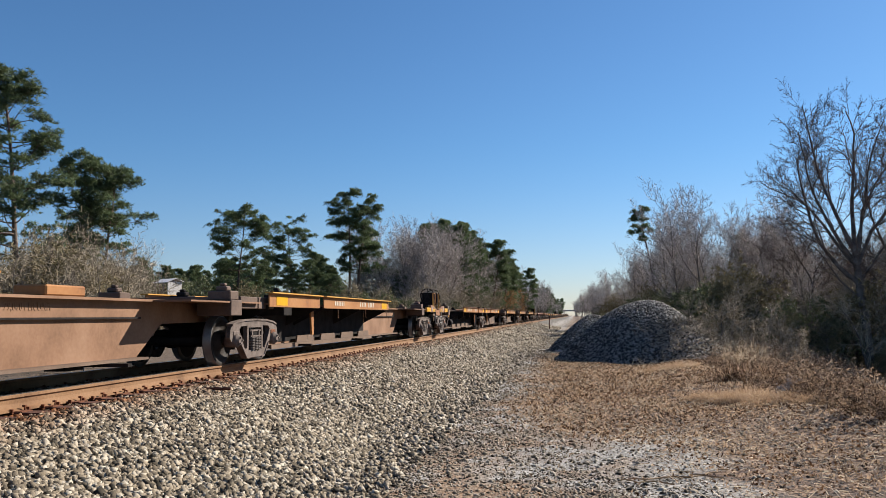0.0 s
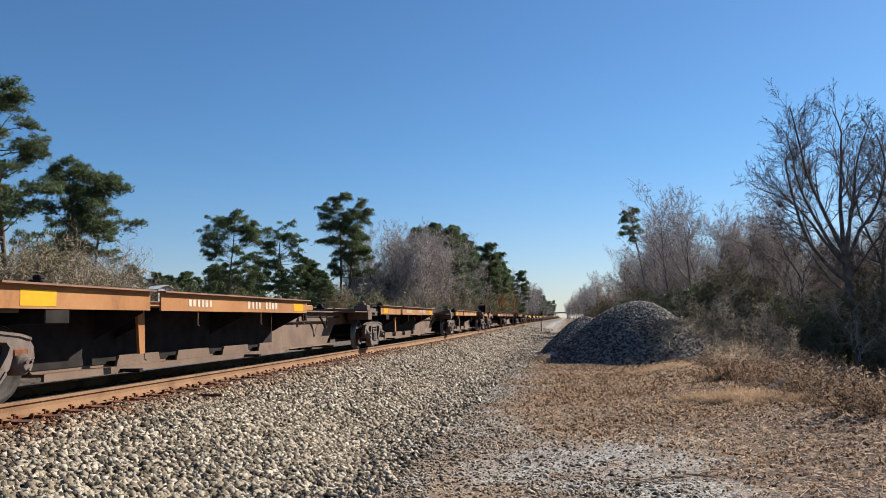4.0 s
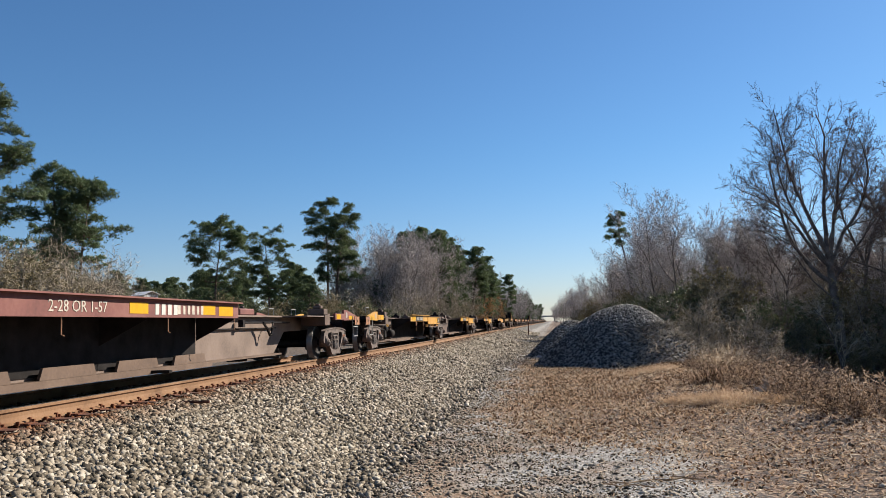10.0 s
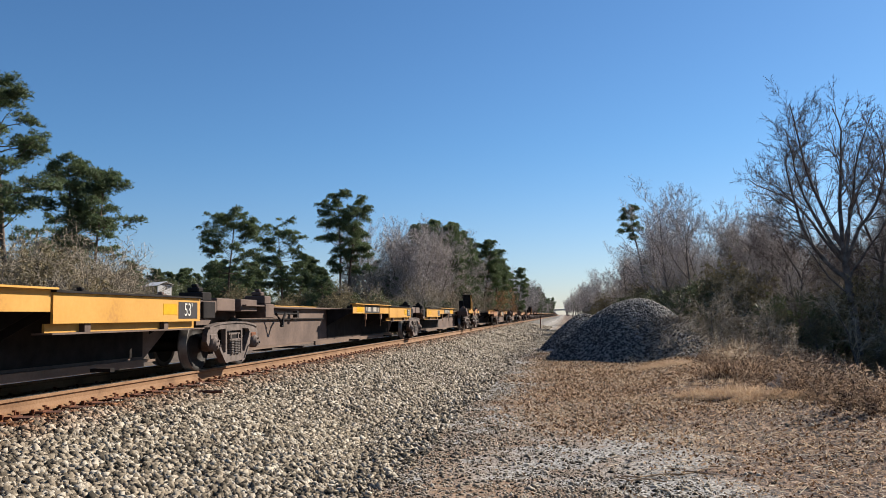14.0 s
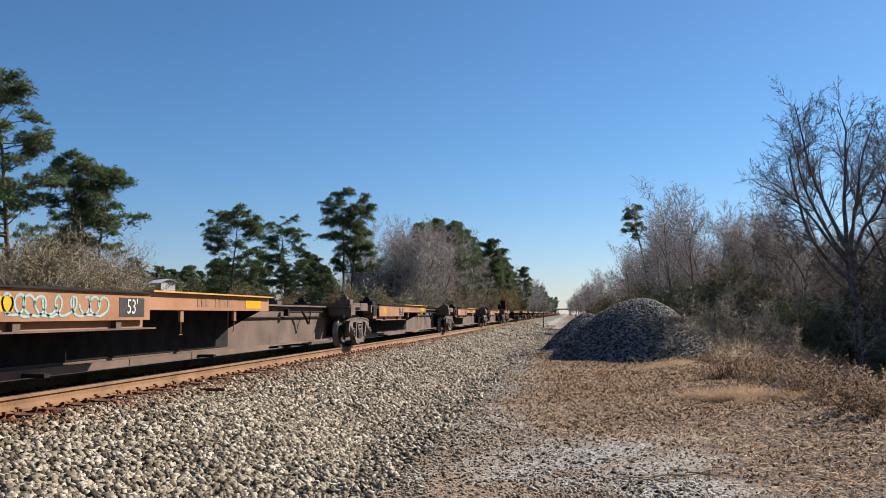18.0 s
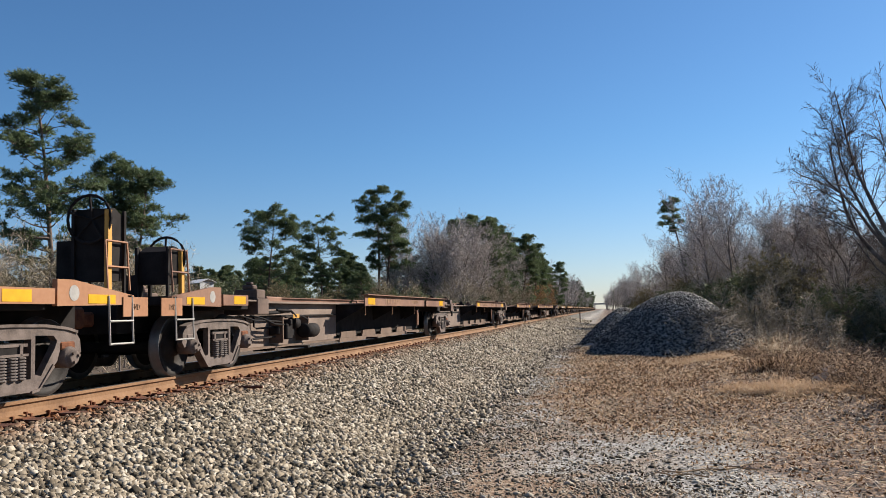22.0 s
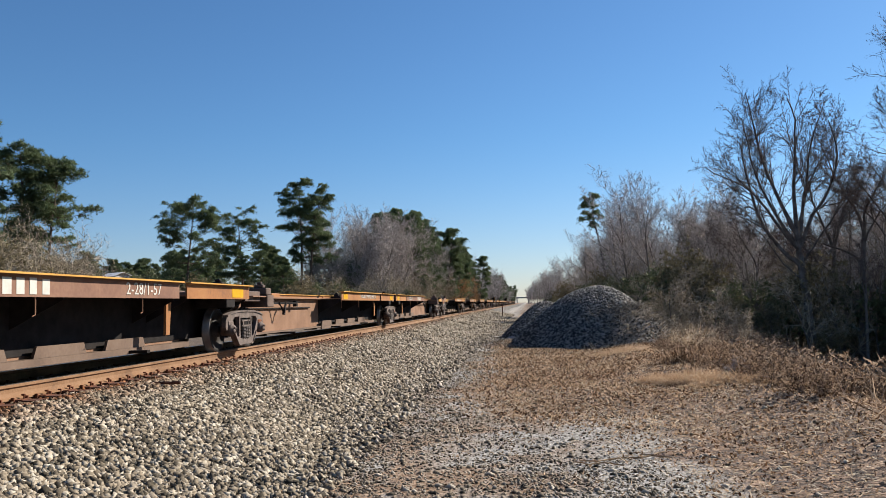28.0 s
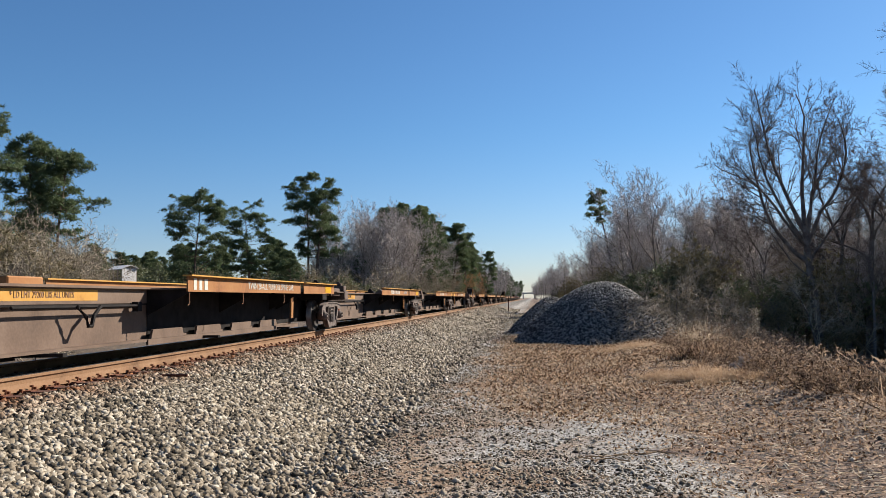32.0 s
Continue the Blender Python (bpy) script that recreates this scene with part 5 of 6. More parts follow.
def both(fn):
    """The same shape on either side: fn(bm, sx) draws one."""
    made = []
    for sx in (1, -1):
        made.append(bmesh.new())
        fn(made[-1], sx)
    return made


def side_box(bm, sx, x0, x1, *rest):
    box(bm, min(sx * x0, sx * x1), max(sx * x0, sx * x1), *rest)


def spine(thing, L, web, end, neck):
    """The girder, its flanges and the pedestals over the trucks."""
    y0 = 0.25
    bm = prism(bmesh.new(), [(y0, 0.74), (neck - 0.7, 0.72), (neck, 0.25), (L - 1.95, 0.25), (L - 1.25, 0.66), (L - y0, 0.70), (L - y0, 1.05), (y0, 1.05)], -0.47, 0.47)
    part("spine_girder", bm, web, thing)
    part("top_flange", boxes((-0.60, 0.60, y0, L - y0, 1.05, 1.085)), web, thing)
    part("bottom_flange", boxes((-0.64, 0.64, neck - 0.05, L - 1.9, 0.215, 0.25)), WEB_BROWN, thing)
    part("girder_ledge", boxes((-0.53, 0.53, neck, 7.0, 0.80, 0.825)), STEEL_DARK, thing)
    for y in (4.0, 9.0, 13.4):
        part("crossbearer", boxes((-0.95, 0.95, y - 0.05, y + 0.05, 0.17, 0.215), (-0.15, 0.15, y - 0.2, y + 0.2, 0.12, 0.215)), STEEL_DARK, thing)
    for y in (0.0, L):
        if y == 0.0 and end:
            continue
        s = 1 if y == 0 else -1
        part("articulation_plate", boxes((-1.12, 1.12, min(y + s * 0.05, y + s * 0.8), max(y + s * 0.05, y + s * 0.8), 0.96, 1.17), bevel=0.01), WEB_GREY, thing, "grey box bolster over the truck")
    part("end_deck_plate", boxes((-1.2, 1.2, 0.1, max(neck - 0.2, 1.5), 1.05, 1.075)), web, thing)
    for y in (1.2, L - 1.3):
        def pedestal(bm, sx):
            box(bm, min(sx * 0.62, sx * 1.22), max(sx * 0.62, sx * 1.22), y - 0.22, y + 0.22, 0.84, 1.10, 0.01)
            box(bm, sx * 0.98 - 0.20, sx * 0.98 + 0.20, y - 0.17, y + 0.17, 1.10, 1.25, 0.015)
            box(bm, sx * 0.98 - 0.10, sx * 0.98 + 0.10, y - 0.09, y + 0.09, 1.25, 1.33, 0.02)
            box(bm, sx * 0.98 - 0.05, sx * 0.98 + 0.05, y - 0.05, y + 0.05, 1.33, 1.38, 0.015)
        part("container_pedestal", both(pedestal), WEB_GREY if y < 3 else STEEL_DARK, thing, "dark container pedestal with a stepped cone")


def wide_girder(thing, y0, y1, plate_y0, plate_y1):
    """What carries a shelf: brackets out to the panel. An added black plate paints the shelf's shade on the girder."""
    # added plate, near black in place of the shade under the shelf
    part("side_plate", both(lambda bm, sx: side_box(bm, sx, 0.47, 0.486, plate_y0, plate_y1, 0.29, 1.04)), STEEL_DARK, thing, "added black plate painted as the shade beneath the shelf")
    n = max(1, round((y1 - y0) / 3.2))
    shape = ((0.486, 0.62), (0.486, 1.04), (1.18, 1.04), (1.18, 0.97))
    for k in range(n + 1):
        y = y0 + (y1 - y0) * k / n

        def plate(bm, sx):
            a = [bm.verts.new((sx * x, y - 0.01, z)) for x, z in shape]
            b = [bm.verts.new((sx * x, y + 0.01, z)) for x, z in shape]
            bm.faces.new(a)
            bm.faces.new(b[::-1])
            for i in range(4):
                bm.faces.new((a[i], a[(i + 1) % 4], b[(i + 1) % 4], b[i]))
            bmesh.ops.recalc_face_normals(bm, faces=bm.faces)
        # coloured near black so the brackets sink into the painted shade
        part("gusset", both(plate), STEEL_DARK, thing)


def shelf(thing, y0, y1, z0, z1, paint, web, half=1.23, lip=0.08, panel=None, edge=None, inner=(0.45, 0.45)):
    part("shelf_panel", both(lambda bm, sx: side_box(bm, sx, half - 0.025, half, y0, y1, z0, z1)), panel or paint, thing)
    part("shelf_lip", both(lambda bm, sx: side_box(bm, sx, half - 0.08, half + lip, y0 - 0.03, y1 + 0.03, z1, z1 + 0.022)), edge or (YELLOW if paint is ORANGE else paint), thing, "worn painted top lip of the shelf")
    part("shelf_deck", both(lambda bm, sx: side_box(bm, sx, 0.47, half - 0.025, y0, y1, 1.04, 1.065)), web, thing)
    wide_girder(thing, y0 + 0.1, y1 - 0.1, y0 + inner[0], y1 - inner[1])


def tie_rods(thing, ys, z, x=1.20):
    for y in ys:
        part("hook_rod", both(lambda bm, sx: tube(bm, [(sx * x, y, z), (sx * x, y, z - 0.20), (sx * x, y - 0.06, z - 0.22)], 0.008, 4)), WEB_TAN, thing)


def end_platform(thing, paint, brake, tall=1.75):
    """The coupler end: end sill, steps, ladder, brake stand or cut-off lever, coupler."""
    part("end_sill", boxes((-0.45, 0.45, -1.75, 0.25, 0.62, 1.0), (-1.24, 1.24, -1.72, -1.60, 0.98, 1.10), bevel=0.01), STEEL_DARK, thing)
    part("end_deck", boxes((-1.2, 1.2, -1.6, 0.5, 1.06, 1.09)), WEB_GREY, thing)
    part("end_side_sill", both(lambda bm, sx: prism(bm, [(-1.74, 0.98), (-0.35, 0.96), (-0.35, 1.24), (-0.62, 1.24), (-1.74, 1.09)], sx * 1.21 - 0.03, sx * 1.21 + 0.03)), RED_BROWN if paint is ORANGE else paint, thing, "painted side sill tapering to the coupler end")
    part("bolster_sill", both(lambda bm, sx: side_box(bm, sx, 1.17, 1.25, -0.30, 0.55, 0.98, 1.14)), YELLOW if paint is ORANGE else paint, thing)
    part("placard", both(lambda bm, sx: side_box(bm, sx, 1.245, 1.255, -2.02, -1.50, 0.84, 1.07)), TAN_PANEL, thing, "worn tan placard hanging at the end")
    part("sill_reflector", both(lambda bm, sx: side_box(bm, sx, 1.24, 1.244, -1.36, -0.86, 0.99, 1.09)), DECAL_YELLOW, thing, "yellow reflective strip")
    disc = []
    for sx in (1, -1):
        bm = bmesh.new()
        ring = [bm.verts.new((sx * 1.243, -0.62 + 0.085 * math.cos(2 * math.pi * k / 16), 1.10 + 0.085 * math.sin(2 * math.pi * k / 16))) for k in range(16)]
        bm.faces.new(ring)
        disc.append(bm)
    part("round_decal", disc, GALV, thing, "pale round decal")
    part("end_reflector", both(lambda bm, sx: side_box(bm, sx, 1.25, 1.254, 0.05, 0.45, 1.0, 1.12)), DECAL_YELLOW, thing, "yellow reflective strip")
    letter("END", 0.07, LETTER_DARK, thing, 1.259, -1.76, 0.95, "small END lettering")
    part("end_bolster", boxes((-1.15, 1.15, -0.3, 0.75, 0.92, 1.06), bevel=0.01), STEEL_DARK, thing)
    part("coupler", boxes((-0.12, 0.12, -2.12, -1.6, 0.72, 0.92), (-0.20, 0.14, -2.3, -2.02, 0.70, 0.98), bevel=0.03), RUST, thing, "rusty knuckle coupler")
    for sx in (-1, 1):
        bm = bmesh.new()
        for y in (-1.68, -1.22):
            tube(bm, [(sx * 1.25, y, 1.08), (sx * 1.27, y, 0.52)], 0.013, 5)
        for z in (0.53, 0.79):
            tube(bm, [(sx * 1.27, -1.68, z), (sx * 1.27, -1.22, z)], 0.013, 5)
        part("ladder_step", bm, GALV, thing, "pale steel sill step")
    if brake:
        def on_side(bm):
            """The stand is drawn for +x; brake = -1 puts it on the other side."""
            if brake < 0:
                bm.transform(Matrix.Diagonal((-1, 1, 1, 1)))
                bmesh.ops.reverse_faces(bm, faces=bm.faces[:])
            return bm
        part("brake_stand", on_side(prism(bmesh.new(), [(-1.66, 1.26), (-1.38, 1.26), (-1.38, tall), (-1.50, tall + 0.02), (-1.66, tall - 0.06)], 0.72, 1.13)), STEEL_DARK, thing, "black brake stand housing")
        part("stand_frame", on_side(boxes((0.68, 0.72, -1.70, -1.66, 1.09, tall), (1.13, 1.16, -1.70, -1.66, 1.09, tall), (0.68, 0.72, -1.38, -1.34, 1.09, tall))), STEEL_DARK, thing)
        part("brake_stand_post", on_side(boxes((1.13, 1.18, -1.38, -1.31, 1.09, tall - 0.02))), YELLOW, thing, "yellow edge of the brake stand")
        part("chain_guard", on_side(boxes((0.4, 0.66, -1.5, -1.46, 1.09, tall - 0.35))), STEEL_DARK, thing)
        bm = bmesh.new()
        cx, cy, cz = 0.92, -1.33, tall - 0.12
        tube(bm, [(cx + 0.28 * math.cos(a), cy, cz + 0.28 * math.sin(a)) for a in [2 * math.pi * k / 20 for k in range(21)]], 0.018, 6)
        for k in range(5):
            a = 2 * math.pi * k / 5 + 0.3
            tube(bm, [(cx, cy - 0.05, cz), (cx + 0.27 * math.cos(a), cy, cz + 0.27 * math.sin(a))], 0.015, 5)
        part("brake_wheel", on_side(bm), STEEL_DARK, thing, "spoked brake wheel")
        bm = bmesh.new()
        for y in (-1.68, -1.25):
            tube(bm, [(1.22, y, 1.15), (1.18, y, 1.72)], 0.014, 5)
        tube(bm, [(1.18, -1.68, 1.72), (1.18, -1.25, 1.72)], 0.014, 5)
        tube(bm, [(1.20, -1.68, 1.42), (1.20, -1.25, 1.42)], 0.014, 5)
        part("grab_rail", on_side(bm), paint, thing, "grab rail by the brake stand")
    else:
        hold = both(lambda bm, sx: tube(bm, [(sx * 1.16, -1.66, 1.18), (sx * 1.16, -1.66, 1.36), (sx * 1.16, -1.24, 1.36), (sx * 1.16, -1.24, 1.18)], 0.012, 5))
        part("hand_hold", hold, GALV, thing, "bent rod hand hold")


def brake_gear(thing, y):
    """Air reservoir, brake cylinder, valves and a tangle of piping on the girder's side."""
    bm = lathe(bmesh.new(), [(0.0, 0.1), (0.02, 0.15), (0.60, 0.15), (0.62, 0.1)], 14)
    bm.transform(Matrix.Translation((0.68, y, 0.50)) @ Matrix.Rotation(math.pi / 2, 4, "Z"))
    part("air_reservoir", bm, STEEL_DARK, thing, "black air reservoir")
    bm = lathe(bmesh.new(), [(0.0, 0.05), (0.01, 0.11), (0.28, 0.11), (0.30, 0.06), (0.48, 0.03)], 12)
    bm.transform(Matrix.Translation((0.66, y - 0.62, 0.66)) @ Matrix.Rotation(math.pi / 2, 4, "Z"))
    part("brake_cylinder", bm, STEEL_DARK, thing)
    part("brake_valve", boxes((0.5, 0.80, y - 1.15, y - 0.86, 0.36, 0.66), (0.5, 0.74, y - 0.84, y - 0.62, 0.40, 0.54), (0.5, 0.70, y - 1.32, y - 1.17, 0.46, 0.60), (0.55, 0.84, y - 1.06, y - 0.96, 0.62, 0.74), bevel=0.02), STEEL_DARK, thing)
    part("valve_bracket", boxes((0.47, 0.52, y - 1.5, y + 0.3, 0.74, 0.78), (0.47, 0.75, y - 1.24, y - 1.20, 0.30, 0.78), (0.47, 0.75, y + 0.12, y + 0.16, 0.30, 0.78)), WEB_BROWN, thing)
    lines = {
        "train_line": (0.038, ((0.62, y - 2.7, 0.88), (0.64, y - 1.5, 0.87), (0.66, y - 0.7, 0.90))),
        "branch_pipe": (0.018, ((0.50, y - 2.35, 0.84), (0.50, y - 2.33, 0.44), (0.52, y - 2.2, 0.40), (0.6, y - 1.2, 0.42))),
        "supply_pipe": (0.018, ((0.52, y - 2.05, 0.84), (0.52, y - 2.03, 0.62), (0.54, y - 1.95, 0.59), (0.6, y - 1.2, 0.60))),
        "retainer_pipe": (0.015, ((0.66, y - 2.5, 0.84), (0.72, y - 2.0, 0.76), (0.74, y - 1.6, 0.66), (0.74, y - 1.1, 0.64))),
        "air_hose": (0.024, ((0.66, y - 1.3, 0.92), (0.78, y - 0.9, 0.90), (0.80, y - 0.7, 0.80), (0.76, y - 0.62, 0.66))),
        "reservoir_pipe": (0.018, ((0.66, y - 0.9, 0.78), (0.72, y - 0.2, 0.80), (0.74, y + 0.12, 0.72), (0.70, y + 0.22, 0.56))),
        "brake_rod": (0.016, ((0.60, y - 3.2, 0.90), (0.70, y - 2.4, 0.74), (0.72, y - 1.2, 0.70))),
    }
    for name, (r, pts) in lines.items():
        bm = bmesh.new()
        tube(bm, list(pts), r, 7)
        part(name, bm, STEEL_DARK, thing)
    part("service_tag", boxes((0.80, 0.805, y - 0.84, y - 0.52, 0.76, 0.84)), YELLOW, thing, "faded yellow service tag")


def handrail(thing, y0, y1, drop=0.0):
    """The cut lever and its bent hanger along the girder."""
    ym = (y0 + y1) / 2

    def rod(bm, sx):
        tube(bm, [(sx * 0.63, y0, 0.93 - drop), (sx * 0.63, y1, 0.93 - drop)], 0.022, 6)
        way = ((0.66, -0.25, 0.93), (0.70, -0.1, 0.80), (0.70, -0.03, 0.66), (0.70, 0.05, 0.66), (0.68, 0.14, 0.80), (0.66, 0.35, 0.93))
        tube(bm, [(sx * x, ym + y, z - drop) for x, y, z in way], 0.03, 6)
        box(bm, sx * 0.6 - 0.05, sx * 0.6 + 0.05, y1 - 0.12, y1, 0.84 - drop, 0.99 - drop)
    part("lever_rod", both(rod), STEEL_DARK, thing, "long lever rod with a bent hanger")


def spine_car_a(L, web, paint, end, brake, gear, words, neck, label, group):
    """Older all-purpose car: shelf over the far half of the girder, overhanging its sides."""
    thing = empty("spine_car", pose(0, 0, -500), label, "spine car", group)
    spine(thing, L, web, end, neck)
    ye = L - 0.3
    ym = ye - 3.0
    ys = ym - 0.3 - 6.4
    edge = RED_BROWN if words == "rusty" else None
    shelf(thing, ys, ym - 0.3, 1.0, 1.25, paint, web, panel=RED_BROWN if words == "number" else None, edge=edge, inner=(0.12, -0.15))
    shelf(thing, ym, ye, 1.0, 1.25, paint, web, edge=edge, inner=(-0.15, 0.3))
    part("diagonal_brace", both(lambda bm, sx: prism(bm, [(ym - 0.26, 1.22), (ym - 0.06, 1.22), (ym - 0.16, 0.42), (ym - 0.30, 0.42)], sx * 0.98 - 0.02, sx * 0.98 + 0.02)), paint, thing, "diagonal brace between the shelves")
    part("sill_strip", both(lambda bm, sx: side_box(bm, sx, 0.62, 0.66, ys - 0.2, ye - 1.6, 0.16, 0.25)), WEB_BROWN, thing)
    for k in range(4):
        y = ys + 0.6 + k * 1.75
        part("sill_bracket", both(lambda bm, sx: prism(bm, [(y - 0.62, 0.25), (y + 0.62, 0.25), (y + 0.55, 0.40), (y - 0.55, 0.40)], sx * 0.60 - 0.02, sx * 0.60 + 0.02)), WEB_BROWN, thing)
    tie_rods(thing, [ys + 0.12, ys + 2.6, ys + 5.2], 1.0)
    if words not in ("maroon twin", "long twin", "number", "long"):
        part("reflector", both(lambda bm, sx: side_box(bm, sx, 1.23, 1.234, ys + 0.25, ys + 0.85, 1.03, 1.20)), DECAL_YELLOW, thing, "yellow reflective strip")
    part("reflector", both(lambda bm, sx: side_box(bm, sx, 1.23, 1.234, ye - 0.95, ye - 0.35, 1.03, 1.20)), DECAL_YELLOW, thing, "yellow reflective strip")
    if web is WEB_TAN:
        letter("79,000 PER UNIT", 0.10, LETTER_DARK, thing, 0.474, 5.4, 0.95, "dark PER UNIT lettering")
    if words in ("maroon", "maroon turned"):
        def at(v):
            return ys + (6.4 - v if words == "maroon turned" else v)
        letter("2-28 OR 1-57", 0.14, LETTER_WORN, thing, 1.234, at(1.5 if words == "maroon turned" else 5.1), 1.12, "faded 2-28 OR 1-57 lettering", 1.1)
        bars(thing, 1.233, at(3.65 if words == "maroon turned" else 1.25), 1.12, 4, 0.16, LETTER_WHITE, 0.19)
        bars(thing, 1.233, at(4.45 if words == "maroon turned" else 2.2), 1.12, 6, 0.14, LETTER_WORN, 0.16)
        for yr in ((at(3.15), at(5.4)) if words == "maroon turned" else (at(3.4),)):
            part("reflector", both(lambda bm, sx: side_box(bm, sx, 1.23, 1.234, yr, yr + 0.5, 1.05, 1.20)), DECAL_YELLOW, thing, "yellow reflective strip")
    elif words == "number":
        bars(thing, 1.233, ys + 2.2, 1.125, 6, 0.19, LETTER_WHITE, 0.24)
        letter("2-28/1-57", 0.175, LETTER_WHITE, thing, 1.234, ys + 5.2, 1.125, "white 2-28/1-57 lettering", 1.15)
    elif words == "twin":
        letter("TWIN 28-ALL PURPOSE SPINE CAR", 0.13, LETTER_WHITE, thing, 1.234, ys + 4.2, 1.125, "white TWIN 28-ALL PURPOSE SPINE CAR lettering", 1.0)
    elif words == "maroon twin":
        letter("TWIN 28-ALL PURPOSE SPINE CAR", 0.14, LETTER_WORN, thing, 1.234, ys + 4.2, 1.12, "faded TWIN 28-ALL PURPOSE SPINE CAR lettering", 1.0)
        part("reflector", both(lambda bm, sx: side_box(bm, sx, 1.23, 1.234, ys + 1.1, ys + 1.6, 1.05, 1.20)), DECAL_YELLOW, thing, "yellow reflective strip")
    elif words in ("long", "long twin"):
        if words == "long":
            bars(thing, 1.233, ys + 3.0, 1.125, 11, 0.17, LETTER_WHITE, 0.19)
            letter("2-28/1-57", 0.15, LETTER_WHITE, thing, 1.234, ys + 5.5, 1.125, "white 2-28/1-57 lettering", 1.1)
        else:
            bars(thing, 1.233, ys + 0.55, 1.125, 3, 0.19, LETTER_WHITE, 0.22)
            letter("TWIN 28-ALL PURPOSE SPINE CAR", 0.14, LETTER_WHITE, thing, 1.234, ys + 4.3, 1.125, "white TWIN 28-ALL PURPOSE SPINE CAR lettering", 1.0)
        part("weight_panel", both(lambda bm, sx: side_box(bm, sx, 0.53, 0.533, 2.9, 5.5, 0.875, 1.03)), YELLOW, thing, "faded yellow weight panel")
        letter("* LD LMT 79200 LBS ALL UNITS", 0.085, LETTER_DARK, thing, 0.537, 4.2, 0.95, "load limit lettering")
        part("weight_band", both(lambda bm, sx: side_box(bm, sx, 0.47, 0.53, 1.3, 7.0, 0.83, 1.05)), web, thing)
    elif words:
        bars(thing, 1.233, ys + 2.6, 1.125, 9, 0.13, LETTER_WORN if words != "dark" else LETTER_DARK, 0.17)
        bars(thing, 1.233, ys + 5.2, 1.125, 6, 0.11, LETTER_WORN if words != "dark" else LETTER_DARK, 0.14)
    part("seat_block", boxes((-0.55, -0.1, ys - 2.6, ys - 1.8, 1.085, 1.22), bevel=0.02), paint, thing, "painted trailer hitch lying folded")
    if end:
        end_platform(thing, paint, brake)
    if gear:
        brake_gear(thing, 4.4)
    else:
        handrail(thing, 3.4 if words.startswith("long") else 2.4, 6.6 if words.startswith("long") else 5.3, 0.14 if words.startswith("long") else 0.0)
    return thing


